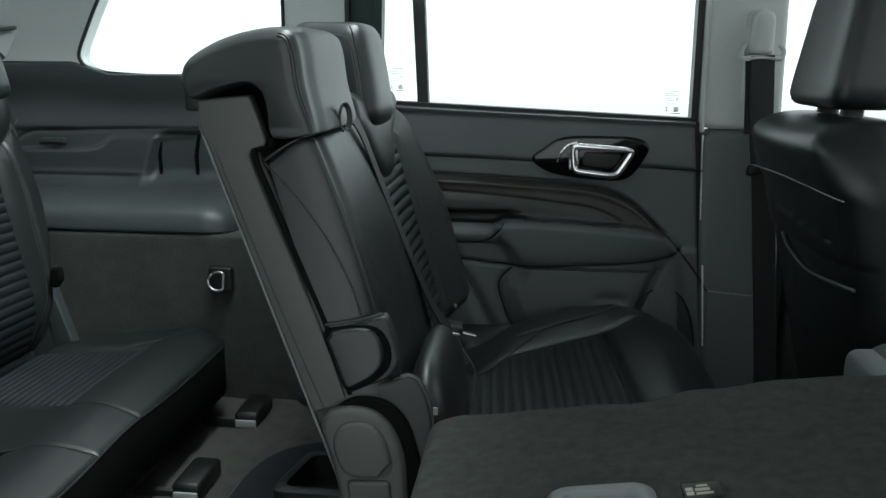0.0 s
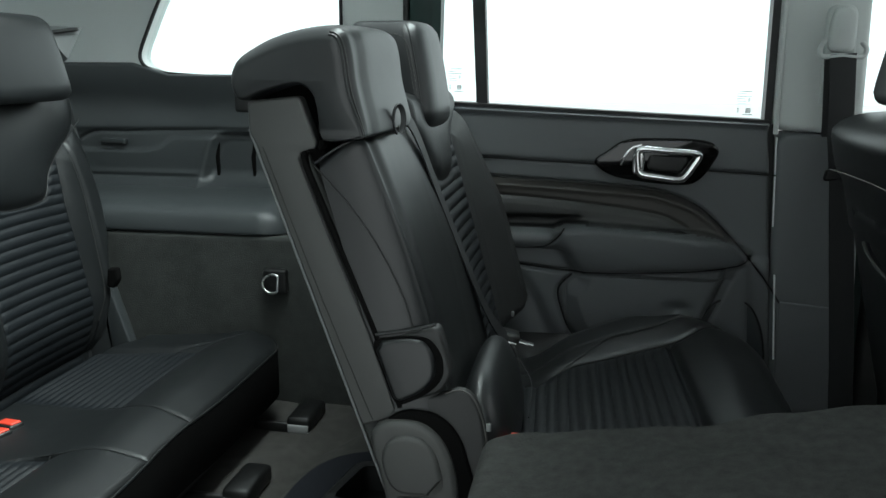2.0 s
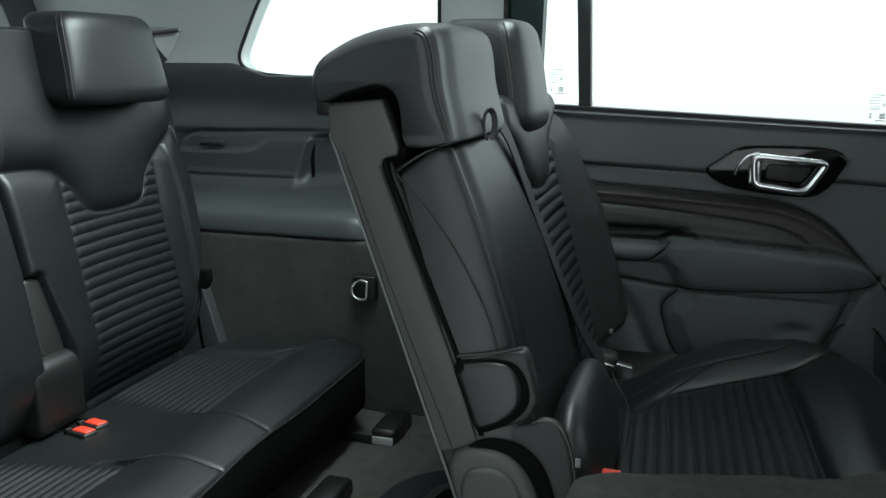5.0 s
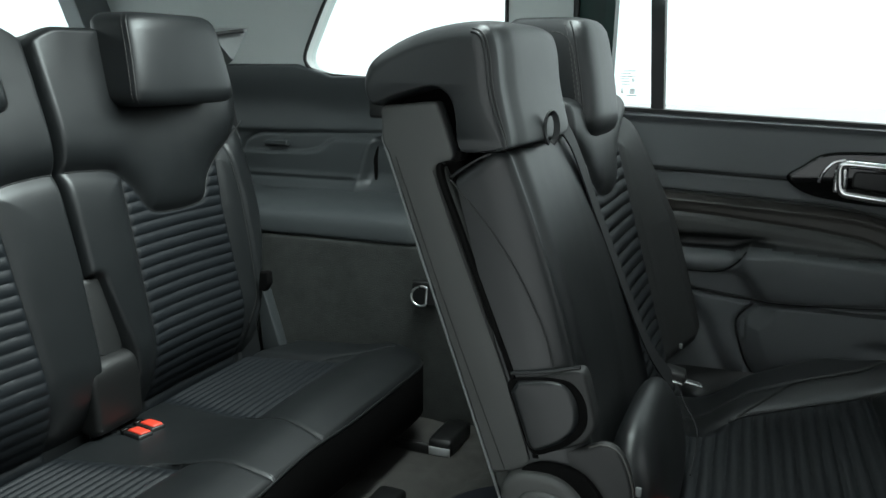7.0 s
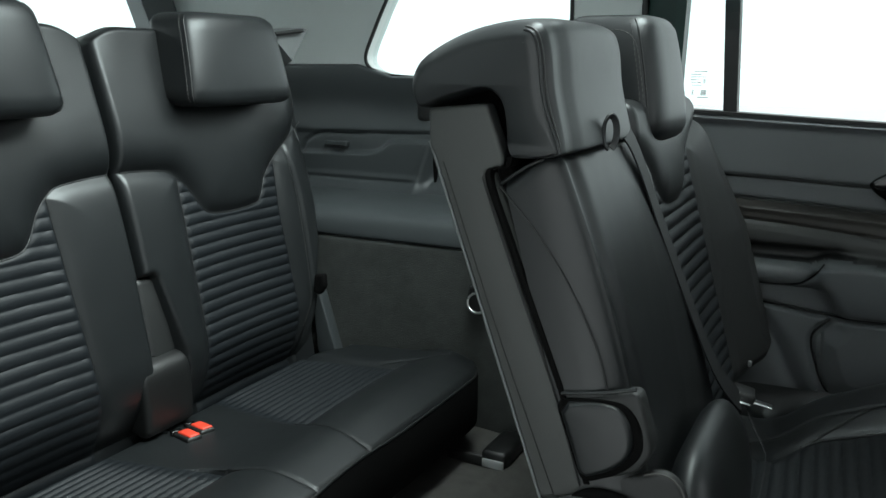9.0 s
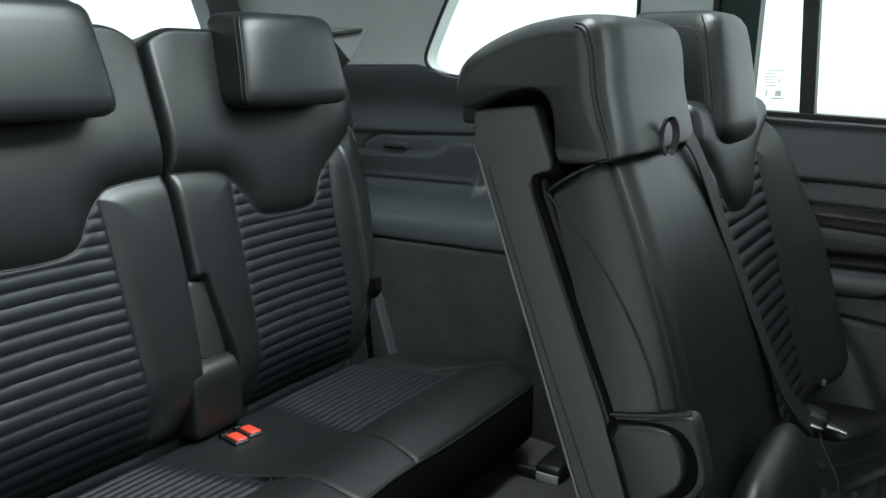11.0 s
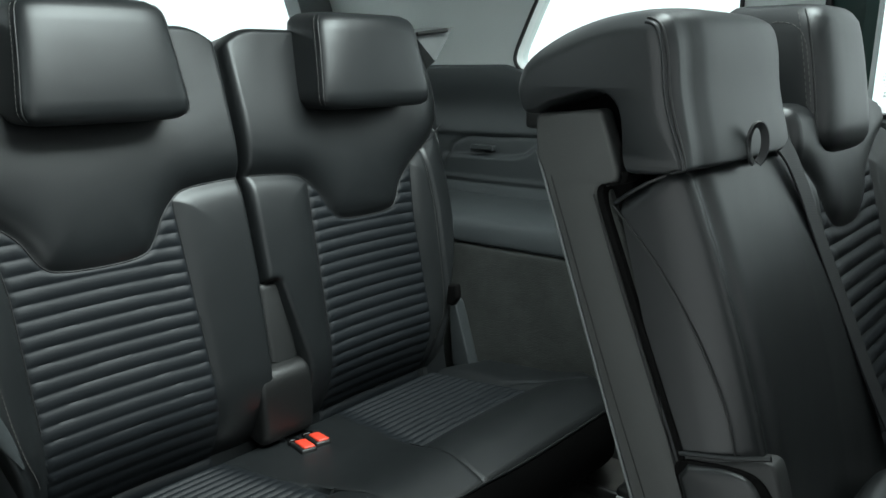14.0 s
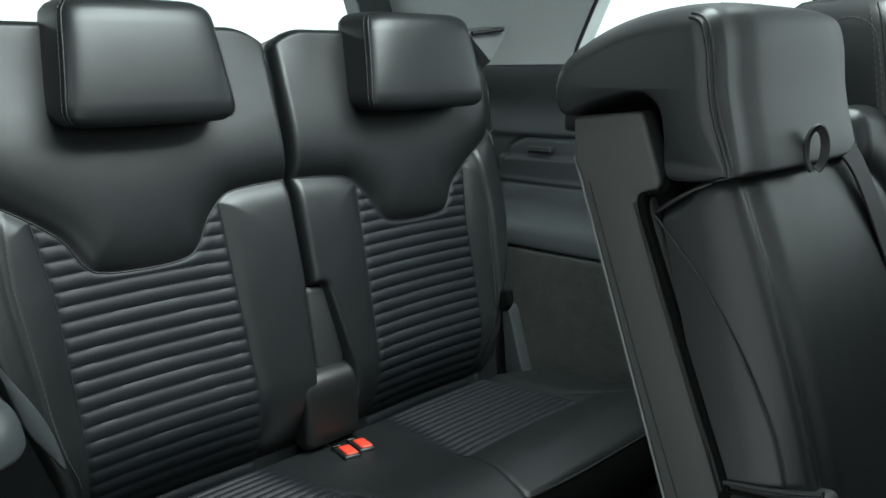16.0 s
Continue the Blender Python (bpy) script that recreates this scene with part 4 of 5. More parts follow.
strap("front_valance", [(x + 0.0004, y, z - 0.047) for x, y, z in pp], (0, 0, 1), 0.090, 0.0024, SHADE_BLACK, bench, "black fabric front face")
for x in (-0.80, -0.60):
    for y in (-0.33, 0.30):
        box("leg", (x - 0.02, y - 0.03, 0.19), (x + 0.02, y + 0.03, 0.28), BLACK, bench, 0.004)

# red-buttoned buckles in the bench
turn_b = Euler((0, radians(-6), radians(-17))).to_matrix().to_4x4()
for x, y in ((-0.799, -0.006), (-0.801, 0.023)):
    bk = thing("belt_buckle", (x, y, 0.34), "black belt buckle with red release button in the bench", "belt buckle", "third-row buckles")
    box("housing", (x - 0.028, y - 0.0125, 0.335), (x + 0.028, y + 0.0125, 0.3625), BLACK, bk, 0.003, turn=turn_b)
    box("release_button", (x - 0.013, y - 0.0088, 0.350), (x + 0.024, y + 0.0088, 0.3655), RED, bk, 0.002, "red release button", turn=turn_b)
    box("tongue_slot", (x - 0.0245, y - 0.008, 0.350), (x - 0.0165, y + 0.008, 0.3632), PIANO, bk, 0.001, turn=turn_b)
    bk.location.z -= 0.0235
    bk.location.y += 0.004

# padded belt stalk cover at the split
cov = thing("belt_stalk_cover", (-0.83, 0.005, 0.36), "black rubbery belt stalk cover between the third-row seats", "belt cover")
cp = smooth_line([(-0.900, 0.435), (-0.868, 0.452), (-0.838, 0.452), (-0.822, 0.437), (-0.818, 0.40), (-0.822, 0.345), (-0.86, 0.345), (-0.90, 0.37)], 5, closed=True)
profile("cover", cp + np.array((-0.014, -0.006)), -0.043, 0.054, BLACK, cov, r=0.010)
hook = thing("belt_loop", (-0.875, 0.02, 0.46), "black fabric tab in the split of the third row", "tab")
# near-black block added in the split in place of its shade
profile("split_shade", rounded([(-0.895, 0.40), (-0.862, 0.40), (-0.893, 0.545), (-0.925, 0.545)], 0.006), 0.002, 0.048, SHADE_BLACK, hook, "near-black block, painted shade in the split", r=0.003)
profile("tab", rounded([(-0.895, 0.44), (-0.858, 0.44), (-0.880, 0.566), (-0.91, 0.566)], 0.010), -0.002, 0.051, GUSSET, hook, r=0.010)

# ---- second row, two-place part standing up ----
seat2 = thing("second_row_seat", (-0.15, 0.2, 0.20), "black leather two-place second-row seat with upright back", "car seat")
# carpeted back shell and plastic side panel
side_out = rounded([(-0.304, 0.842), (-0.243, 0.848), (-0.225, 0.797), (-0.228, 0.789), (-0.246, 0.784), (-0.223, 0.722), (-0.186, 0.629), (-0.164, 0.573), (-0.137, 0.490), (-0.147, 0.478), (-0.180, 0.468), (-0.297, 0.797), (-0.303, 0.806)], 0.006)
profile("side_panel", side_out, -0.153, -0.132, SEATPLASTIC, seat2, "charcoal plastic seat side panel", r=0.004)
shell = rounded([(-0.300, 0.835), (-0.262, 0.838), (-0.20, 0.70), (-0.125, 0.46), (-0.105, 0.33), (-0.133, 0.33), (-0.180, 0.466), (-0.298, 0.797), (-0.304, 0.806)], 0.008)
profile("back_shell", shell, -0.148, 0.60, LINING, seat2, "black carpeted rear shell", r=0.006)
# pale tube drawn as the shell edge's highlight, seam of its side panel
tube("shell_highlight", smooth_line([(-0.300, -0.150, 0.803), (-0.298, -0.150, 0.797), (-0.239, -0.150, 0.631), (-0.180, -0.150, 0.465), (-0.133, -0.150, 0.332)], 10), 0.0016, MIDGREY, seat2, "pale line, painted highlight along the carpet edge")
tube("panel_seam", smooth_line([(-0.287, -0.1532, 0.792), (-0.231, -0.1532, 0.640), (-0.166, -0.1532, 0.476)], 10), 0.0007, BLACK, seat2)
edge_r = smooth_line([(-0.2215, 0.800), (-0.2245, 0.790), (-0.243, 0.782), (-0.2205, 0.722), (-0.183, 0.629), (-0.161, 0.573), (-0.136, 0.494)], 8)
# near-black strip over the pad's rear edge, painted as the groove's shade
profile("groove_shade", np.vstack([edge_r, edge_r[::-1] + np.array((0.0055, 0.0008))]), -0.1546, -0.135, SHADE_BLACK, seat2, "near-black strip, painted shade of the groove beside the pad", r=0.001)
tube("panel_lip", smooth_line([(-0.2465, -0.1535, 0.780), (-0.225, -0.1535, 0.722), (-0.188, -0.1535, 0.629), (-0.166, -0.1535, 0.573), (-0.140, -0.1535, 0.492)], 8), 0.0009, GUSSET, seat2)
# two added fillers, near-black to give the gaps their shade
core = rounded([(-0.27, 0.83), (-0.225, 0.80), (-0.19, 0.70), (-0.10, 0.40), (-0.14, 0.40), (-0.20, 0.55)], 0.01)
profile("back_gap_filler", core, -0.138, 0.585, SHADE_BLACK, seat2, "near-black filler, painted shade between shell and cushions", r=0.006)
profile("headrest_gap_filler", rounded([(-0.302, 0.836), (-0.226, 0.79), (-0.206, 0.80), (-0.220, 0.852), (-0.242, 0.866), (-0.300, 0.852)], 0.008), -0.118, 0.05, SHADE_BLACK, seat2, "near-black filler, painted shade in the gap under the headrest", r=0.003)
# centre headrest, an upturned L in side view
hr_out = smooth_line([(-0.322, 0.868), (-0.313, 0.890), (-0.285, 0.908), (-0.250, 0.920), (-0.211, 0.925), (-0.190, 0.921), (-0.181, 0.901), (-0.176, 0.86), (-0.165, 0.812), (-0.169, 0.803), (-0.203, 0.799), (-0.214, 0.806), (-0.220, 0.835), (-0.228, 0.853), (-0.245, 0.861), (-0.280, 0.852), (-0.305, 0.842), (-0.317, 0.848)], 5, closed=True)
def crowned(p):
    """Rounds the front and top of the head rest off towards its two ends."""
    p = np.array(p, float)
    t = np.abs(p[..., 1] + 0.036) / 0.122
    f = np.clip((p[..., 0] + 0.270) / 0.07, 0, 1)
    p[..., 2] -= 0.006 * t ** 4 * np.clip((p[..., 2] - 0.85) / 0.05, 0, 1)
    p[..., 0] -= (0.005 * t ** 3 + 0.0035 * np.exp(-((p[..., 1] + 0.128) / 0.010) ** 2)) * f * f
    return p
def outward(o):
    """Unit normals of a closed outline, pointing inwards."""
    t = np.roll(o, -1, axis=0) - np.roll(o, 1, axis=0)
    n = np.stack([-t[:, 1], t[:, 0]], axis=1) / (np.linalg.norm(t, axis=1)[:, None] + 1e-9)
    return n if np.sum(o[:, 0] * np.roll(o[:, 1], -1) - np.roll(o[:, 0], -1) * o[:, 1]) > 0 else -n
# the outer rim is broadly rounded, the hollow side only a little
hn = outward(hr_out)
hw = np.where(np.arange(len(hr_out)) < 49, 1.0, 0.30)
hw = np.convolve(np.r_[hw[-6:], hw, hw[:6]], np.ones(13) / 13, "valid") * np.clip((hr_out[:, 1] - 0.800) / 0.045, 0.22, 1)
HR_Y0, HR_Y1, HR_R = -0.161, 0.086, 0.017
def hr_ring(a, end):
    """One ring of the head rest; a: 0 on the side face, 1 on the rim."""
    w = a * np.pi / 2
    y = HR_R * (1 - math.cos(w))
    q = hr_out + hn * (hw * HR_R * (1 - math.sin(w)))[:, None]
    return crowned(np.stack([q[:, 0], np.full(len(q), HR_Y0 + y if end < 0 else HR_Y1 - y), q[:, 1]], axis=1))
hr_rings = [hr_ring(a, -1) for a in np.linspace(0, 1, 10)]
hr_rings += [crowned(np.stack([hr_out[:, 0], np.full(len(hr_out), y), hr_out[:, 1]], axis=1)) for y in np.linspace(HR_Y0 + HR_R, HR_Y1 - HR_R, 20)[1:-1]]
hr_rings += [hr_ring(a, 1) for a in np.linspace(1, 0, 10)]
hr1 = rings_mesh("centre_headrest", hr_rings[::-1] if np.sum(hr_out[:, 0] * np.roll(hr_out[:, 1], -1) - np.roll(hr_out[:, 0], -1) * hr_out[:, 1]) > 0 else hr_rings, LEATHER, seat2, "black leather wrap-over centre headrest")
for end in (-1, 1):
    tube("piping", hr_ring(0.42, end)[22:47], 0.0014, LEATHER, hr1)
    tube("seam", hr_ring(0.55, end)[22:47], 0.0011, BLACK, hr1)
box("hinge", (-0.327, -0.135, 0.828), (-0.300, -0.10, 0.856), BLACK, hr1, 0.004)

SL = 0.28
def back_pos(U, V, H):
    return (-0.177 - (V - 0.83) * SL + H * 0.963 - 0.018, U, V + H * 0.27)
# centre back pad
def c_pos(U, V, H):
    """The pad's top falls off towards its rear edge."""
    return back_pos(U, V + np.minimum(H, 0) * 0.42 * np.clip((V - 0.68) / 0.12, 0, 1), H)
def c_h(U, V):
    h = 0.013 + 0.016 * np.sin(np.clip((0.812 - V) / 0.42, 0, 1) * np.pi)
    h = h - 0.0055 * np.exp(-((U + 0.122) / 0.012) ** 2) * np.clip((V - 0.44) / 0.1, 0, 1)
    return h - 0.004 * np.clip((U - 0.04) / 0.10, 0, 1)
field(seat2, (-0.152, 0.12), (0.425, 0.806), c_pos, c_h, 0.043, [("centre_back_pad", LEATHER, "black leather centre back pad")], step=0.003, r=0.015,
      ul=lambda V: np.full(V.shape, -0.152), ur=lambda V: 0.083 + np.clip((0.80 - V) / 0.29, 0, 1.2) * 0.115)
tube("seam_cord", [(x, -0.1527, z) for x, z in smooth_line([(-0.228, 0.772), (-0.206, 0.749), (-0.185, 0.725), (-0.157, 0.684), (-0.129, 0.629), (-0.117, 0.589)], 8)], 0.0009, BLACK, seat2)
top_line = [(-0.228, -0.150, 0.7745), (-0.214, -0.1515, 0.7845), (-0.195, -0.149, 0.7960)] + [c_pos(u, 0.800, float(c_h(np.array([u]), np.array([0.800]))[0]) - 0.001) for u in np.linspace(-0.134, 0.062, 9)]
tube("piping", smooth_line(top_line, 5), 0.0016, LEATHER, seat2, "stitched top edge")
# pull loop on top of the centre pad
la = np.linspace(-0.42 * np.pi, 1.42 * np.pi, 28)
ring_at = lambda a: np.array((0.7 * 0.0075 * math.cos(a), 0.7 * 0.0075 * math.cos(a), 0.0165 * math.sin(a)))
strap("pull_loop", [np.array((-0.160, -0.036, 0.8165)) + ring_at(a) for a in la], [np.array((0.45, -0.45, 0.0)) + 0.8 * ring_at(a) / np.linalg.norm(ring_at(a)) for a in la], 0.0070, 0.0022, WEB, seat2, "black webbing pull loop")
# armrest pivot cover and its lip
lip = rounded([(-0.163, 0.578), (-0.122, 0.585), (-0.093, 0.594), (-0.087, 0.590), (-0.080, 0.566), (-0.073, 0.538), (-0.086, 0.517), (-0.137, 0.494)], 0.008)
piv = rounded([(-0.164, 0.574), (-0.122, 0.581), (-0.103, 0.579), (-0.091, 0.560), (-0.090, 0.536), (-0.106, 0.517), (-0.138, 0.500)], 0.012)
profile("pivot_lip", lip, -0.1530, -0.130, GUSSET, seat2, r=0.004)
pc = piv.mean(axis=0)
# larger near-black plate under the cover, its rim painted as shade
profile("pivot_shade", pc + (piv - pc) * np.array((1.16, 1.09)) + np.array((0.004, -0.0005)), -0.1555, -0.135, SHADE_BLACK, seat2, "near-black plate, painted shade round the pivot cover", r=0.001)
profile("pivot_cover", piv, -0.160, -0.12, LEATHER, seat2, "rounded leather pivot cover", r=0.006)
tube("piping", [(x, -0.1535, z) for x, z in smooth_line([(-0.161, 0.5815), (-0.122, 0.589), (-0.091, 0.598)], 6)], 0.0020, LEATHER, seat2)
# recliner cover
profile("recliner_cover", rounded([(-0.170, 0.462), (-0.152, 0.482), (-0.107, 0.484), (-0.080, 0.462), (-0.064, 0.420), (-0.060, 0.24), (-0.125, 0.24), (-0.152, 0.40)], 0.022), -0.168, -0.11, SEATPLASTIC, seat2, "charcoal recliner cover", r=0.008)
# near-black plate that puts shade behind the recliner cover
profile("recliner_shade", rounded([(-0.160, 0.470), (-0.130, 0.495), (-0.088, 0.491), (-0.062, 0.465), (-0.044, 0.400), (-0.040, 0.24), (-0.10, 0.24), (-0.14, 0.42)], 0.022), -0.158, -0.12, SHADE_BLACK, seat2, "near-black plate, painted shade behind the recliner cover", r=0.003)
profile("recliner_cap", rounded([(-0.155, 0.438), (-0.142, 0.466), (-0.106, 0.469), (-0.086, 0.447), (-0.076, 0.396), (-0.140, 0.394)], 0.022), -0.174, -0.15, SEATPLASTIC, seat2, "raised recliner cap", r=0.006)
profile("recliner_foot", rounded([(-0.136, 0.391), (-0.082, 0.393), (-0.072, 0.22), (-0.12, 0.22)], 0.008), -0.173, -0.15, SEATPLASTIC, seat2, r=0.005)
# gusset and rolled rear end of the cushion
gus = smooth_line([(-0.125, 0.485), (-0.085, 0.513), (-0.060, 0.520), (-0.043, 0.503), (-0.032, 0.455), (-0.026, 0.34), (-0.09, 0.33)], 6, closed=True)
profile("cushion_gusset", gus, -0.150, -0.136, GUSSET, seat2, r=0.006)
tube("piping", [(x, -0.1515, z) for x, z in gus[7:25]], 0.0010, THREAD, seat2, "pale seam cord")
rolled = []
for k, y in enumerate(np.linspace(-0.142, 0.125, 26)):
    f = abs(y + 0.0085) / 0.1335
    w = math.sqrt(max(0.0, 1 - f ** 4)) * 0.9 + 0.02
    rolled.append([(-0.040 + w * 0.036 * math.cos(a) - 0.010 * w * math.sin(a), y, 0.435 + w * 0.092 * math.sin(a)) for a in np.linspace(0, 2 * np.pi, 32, endpoint=False)])
rings_mesh("cushion_roll", rolled, LEATHER, seat2, "rolled rear end of the centre cushion")

# far place: back pad with fluted insert, wing and headrest
F_V = smooth_line([(0.10, 0.79), (0.15, 0.78), (0.185, 0.758), (0.210, 0.722), (0.24, 0.704), (0.31, 0.702), (0.35, 0.715), (0.39, 0.75), (0.49, 0.79), (0.60, 0.82)], 8)
far_left = lambda V: 0.188 + 0.16 * np.clip(0.70 - V, 0, 0.3)
def far_h(U, V):
    yv = np.interp(U, F_V[:, 0], F_V[:, 1])
    above = V > yv
    dv = seg_dist(U, V, F_V)
    d = np.minimum(np.abs(U - far_left(V)), np.abs(U - 0.420))
    quilt = (~above) & (U > far_left(V)) & (U < 0.420)
    fl = np.abs(np.sin(np.pi * (V - 0.30) / 0.0185)) ** 0.6
    h = np.where(quilt, 0.0055 * fl * puffed(np.minimum(d, dv), 0.006) - 0.005 * puffed(np.minimum(d, dv), 0.02), 0.0)
    h = np.where((~above) & ~quilt, 0.010 * puffed(np.minimum(d, dv), 0.012) + 0.030 * np.clip((U - 0.44) / 0.07, 0, 1) * np.clip((0.80 - V) / 0.18, 0, 1), h)
    return np.where(above, 0.012 * puffed(dv, 0.012), h)
def far_reg(U, V):
    above = V > np.interp(U, F_V[:, 0], F_V[:, 1])
    reg = np.zeros(U.shape, int)
    reg[(~above) & (U > far_left(V)) & (U < 0.420)] = 1
    reg[(~above) & (U >= 0.420)] = 2
    return reg
field(seat2, (0.125, 0.60), (0.40, 0.845), back_pos, far_h, 0.055, [("far_back_pad", LEATHER, "black leather outer back pad"), ("fluted_insert", QUILT, "fluted black leather insert"), ("side_wing", GUSSET, "dark side wing")], far_reg, step=0.0042, stepv=0.0016, r=0.024,
      ul=lambda V: np.full(V.shape, 0.130), ur=lambda V: 0.560 + 0.03 * np.clip((0.75 - V) / 0.2, 0, 1) - 0.08 * np.clip((V - 0.74) / 0.1, 0, 1) ** 2)
hr2 = headrest(seat2, 1, 0.287, 0.190, 0.165, 0.785, 0.945, -0.162, -0.188, 0.105, -0.01, "outer_headrest")
stitches("stitching", smooth_line([(-0.262, 0.1965, 0.80), (-0.268, 0.1975, 0.86), (-0.262, 0.200, 0.905), (-0.235, 0.203, 0.925), (-0.205, 0.203, 0.915), (-0.192, 0.199, 0.87), (-0.182, 0.1965, 0.80)], 8), THREAD, hr2)
for dy in (-0.05, 0.05):
    tube("post", [(-0.23, 0.300 + dy, 0.80), (-0.235, 0.300 + dy, 0.88)], 0.006, STEEL, hr2)

# cushion of the far and centre places
def c2_seam(U):
    return 0.262 + 0.80 * (np.clip(U, 0.0, 0.33) - 0.03)
def c2_end(V):
    return 0.223 + 0.05 * (0.38 - V)
def c2_h(U, V):
    """U: x, V: y."""
    s = V - c2_seam(U)
    q = (U < c2_end(V)) & (s < 0) & (V > -0.095)
    dq = np.where(s > 0, np.abs(s) * 0.9, np.minimum(np.abs(U - c2_end(V)), np.minimum(np.abs(s) * 0.9, np.abs(V + 0.095))))
    fl = np.abs(np.sin(np.pi * (U - c2_end(V)) / 0.0165)) ** 0.7
    h = np.where(q, 0.0030 * fl * puffed(dq, 0.006) - 0.006 * puffed(dq, 0.02), 0.007 * puffed(dq, 0.010))
    # raised bolster along the door side
    roll = ease(s / 0.085) * ease((U - 0.01) / 0.13) * (1 - ease((U - 0.28) / 0.10))
    h = h - 0.035 * ease((0.06 - U) / 0.10) * ease((s + 0.05) / 0.06)
    h = h + 0.010 * roll - 0.06 * np.clip((s - 0.14) / 0.10, 0, 1) ** 2
    h = h - 0.002 * np.exp(-((s - 0.072) / 0.004) ** 2) * (s > 0)
    return h - 0.007 * np.exp(-((U - c2_end(V)) / 0.007) ** 2) * (s < 0) + 0.015 * np.exp(-((U - 0.290) / 0.042) ** 2) * (1 - 0.6 * ease(s / 0.06)) - 0.02 * np.clip((U - 0.32) / 0.07, 0, 1) ** 2
def c2_reg(U, V):
    reg = np.zeros(U.shape, int)
    reg[(U < c2_end(V)) & (V < c2_seam(U)) & (V > -0.095)] = 1
    return reg
def c2_pos(U, V, H):
    return (U - 0.06 * np.clip((V - 0.40) / 0.16, 0, 1) ** 2 * np.clip((U - 0.05) / 0.3, 0, 1), V, 0.394 + 0.02 * U + H)
field(seat2, (-0.10, 0.385), (-0.13, 0.565), c2_pos, c2_h, 0.15, [("seat_cushion", LEATHER, "black leather seat cushion"), ("fluted_insert", QUILT, "fluted black leather insert")], c2_reg, step=0.0014, stepv=0.0050, r=0.035)
for off, name in ((0.0, "seam"), (0.072, "seam")):
    su = np.linspace(0.03, 0.335, 50)
    sy = c2_seam(su) + off * ease((su - 0.03) / 0.10) * (1 - 0.75 * ease((su - 0.25) / 0.09))
    hh = c2_h(su, sy)
    line = [c2_pos(a, b, c + 0.0012) for a, b, c in zip(su, sy, hh)]
    tube(name, line, 0.0009, BLACK, seat2)
    stitches("stitching", [(x, y + 0.004, z + 0.0010) for x, y, z in line], THREAD, seat2)
field(seat2, (-0.14, 0.33), (-0.12, 0.54), lambda U, V, H: (U, V, 0.265 + H), lambda U, V: np.zeros(U.shape), 0.07, [("seat_base", BLACK, "black seat frame")], step=0.03, r=0.01)
for x in (-0.08, 0.25):
    for y in (-0.06, 0.46):
        box("leg", (x - 0.03, y - 0.02, 0.0), (x + 0.03, y + 0.02, 0.21), BLACK, seat2, 0.004)

# belt across the far back, with tongue
b2 = thing("seat_belt", (-0.1, 0.12, 0.45), "black seat belt hanging in front of the second-row back", "seat belt")
bp = smooth_line([back_pos(0.030, 0.826, 0.012), back_pos(0.066, 0.79, 0.022), back_pos(0.106, 0.69, 0.024), back_pos(0.176, 0.514, 0.030), (-0.050, 0.262, 0.440)], 8)
strap("webbing", bp, (-0.16, 0.90, 0.40), 0.034, 0.0022, WEB, b2)
tube("guide_cord", smooth_line([(-0.048, 0.285, 0.440), (-0.03, 0.24, 0.42), (-0.005, 0.18, 0.405), (0.0, 0.06, 0.40)], 6), 0.0010, WEB, b2, "thin black cord")
tt = Euler((0, radians(14), radians(8))).to_matrix().to_4x4()
box("tongue", (-0.040, 0.279, 0.430), (-0.010, 0.295, 0.433), CHROME, b2, 0.0015, "bright metal belt tongue", turn=tt)
box("tongue_tip", (-0.060, 0.256, 0.437), (-0.036, 0.270, 0.441), CHROME, b2, 0.0015, "bright metal slot end", turn=tt)
box("tongue_grip", (-0.064, 0.268, 0.433), (-0.034, 0.306, 0.449), BLACK, b2, 0.004, turn=tt)
bkl = thing("belt_buckle", (-0.02, -0.10, 0.44), "black belt buckle with red button beside the folded seat", "belt buckle")
box("housing", (-0.012, -0.118, 0.40), (0.012, -0.088, 0.442), BLACK, bkl, 0.004)
box("release_button", (-0.010, -0.117, 0.440), (0.010, -0.091, 0.447), RED, bkl, 0.002, "red release button")

# small steel studs on the seat sides
for i, (x, y, z) in enumerate(((-0.06, 0.442, 0.432), (-0.030, -0.151, 0.478))):
    sd = thing("child_seat_anchor_tag", (x, y, z), "small pale anchor tag on the seat", "tag", "anchor tags")
    box("tag", (x - 0.003, y - 0.0015, z - 0.005), (x + 0.003, y + 0.0015, z + 0.005), MIDGREY, sd, 0.001)

# ---- folded near part of the second row ----
fold = thing("folded_seat", (0.25, -0.42, 0.30), "folded second-row seat back with black carpeted rear side", "car seat")
def fold_pos(U, V, H):
    return (U - 0.17 * H, V + (0.004 * np.sin(U * 23) + 0.003 * np.sin(U * 51 + 1)) * np.clip((V + 0.30) / 0.12, 0, 1), 0.480 + (U + 0.014) * 0.178 + H)
def fold_h(U, V):
    return 0.002 * np.sin(U * 21 + V * 9) * np.sin(V * 17 + 1) + 0.0012 * np.sin(U * 75 + 4 * np.sin(V * 33)) - 0.006 * np.exp(-((U - 0.20) / 0.05) ** 2 - ((V + 0.22) / 0.03) ** 2)
field(fold, (-0.036, 0.62), (-0.655, -0.168), fold_pos, fold_h, 0.075, [("carpet_back", FOLDCARPET, "black carpeted seat back rear")], step=0.007, r=0.016)
field(fold, (0.0, 0.58), (-0.64, -0.185), lambda U, V, H: (U, V, 0.37 + (U + 0.014) * 0.15 + H), lambda U, V: np.zeros(U.shape), 0.13, [("folded_cushions", LEATHER, "black leather cushions folded beneath")], step=0.03, r=0.03)
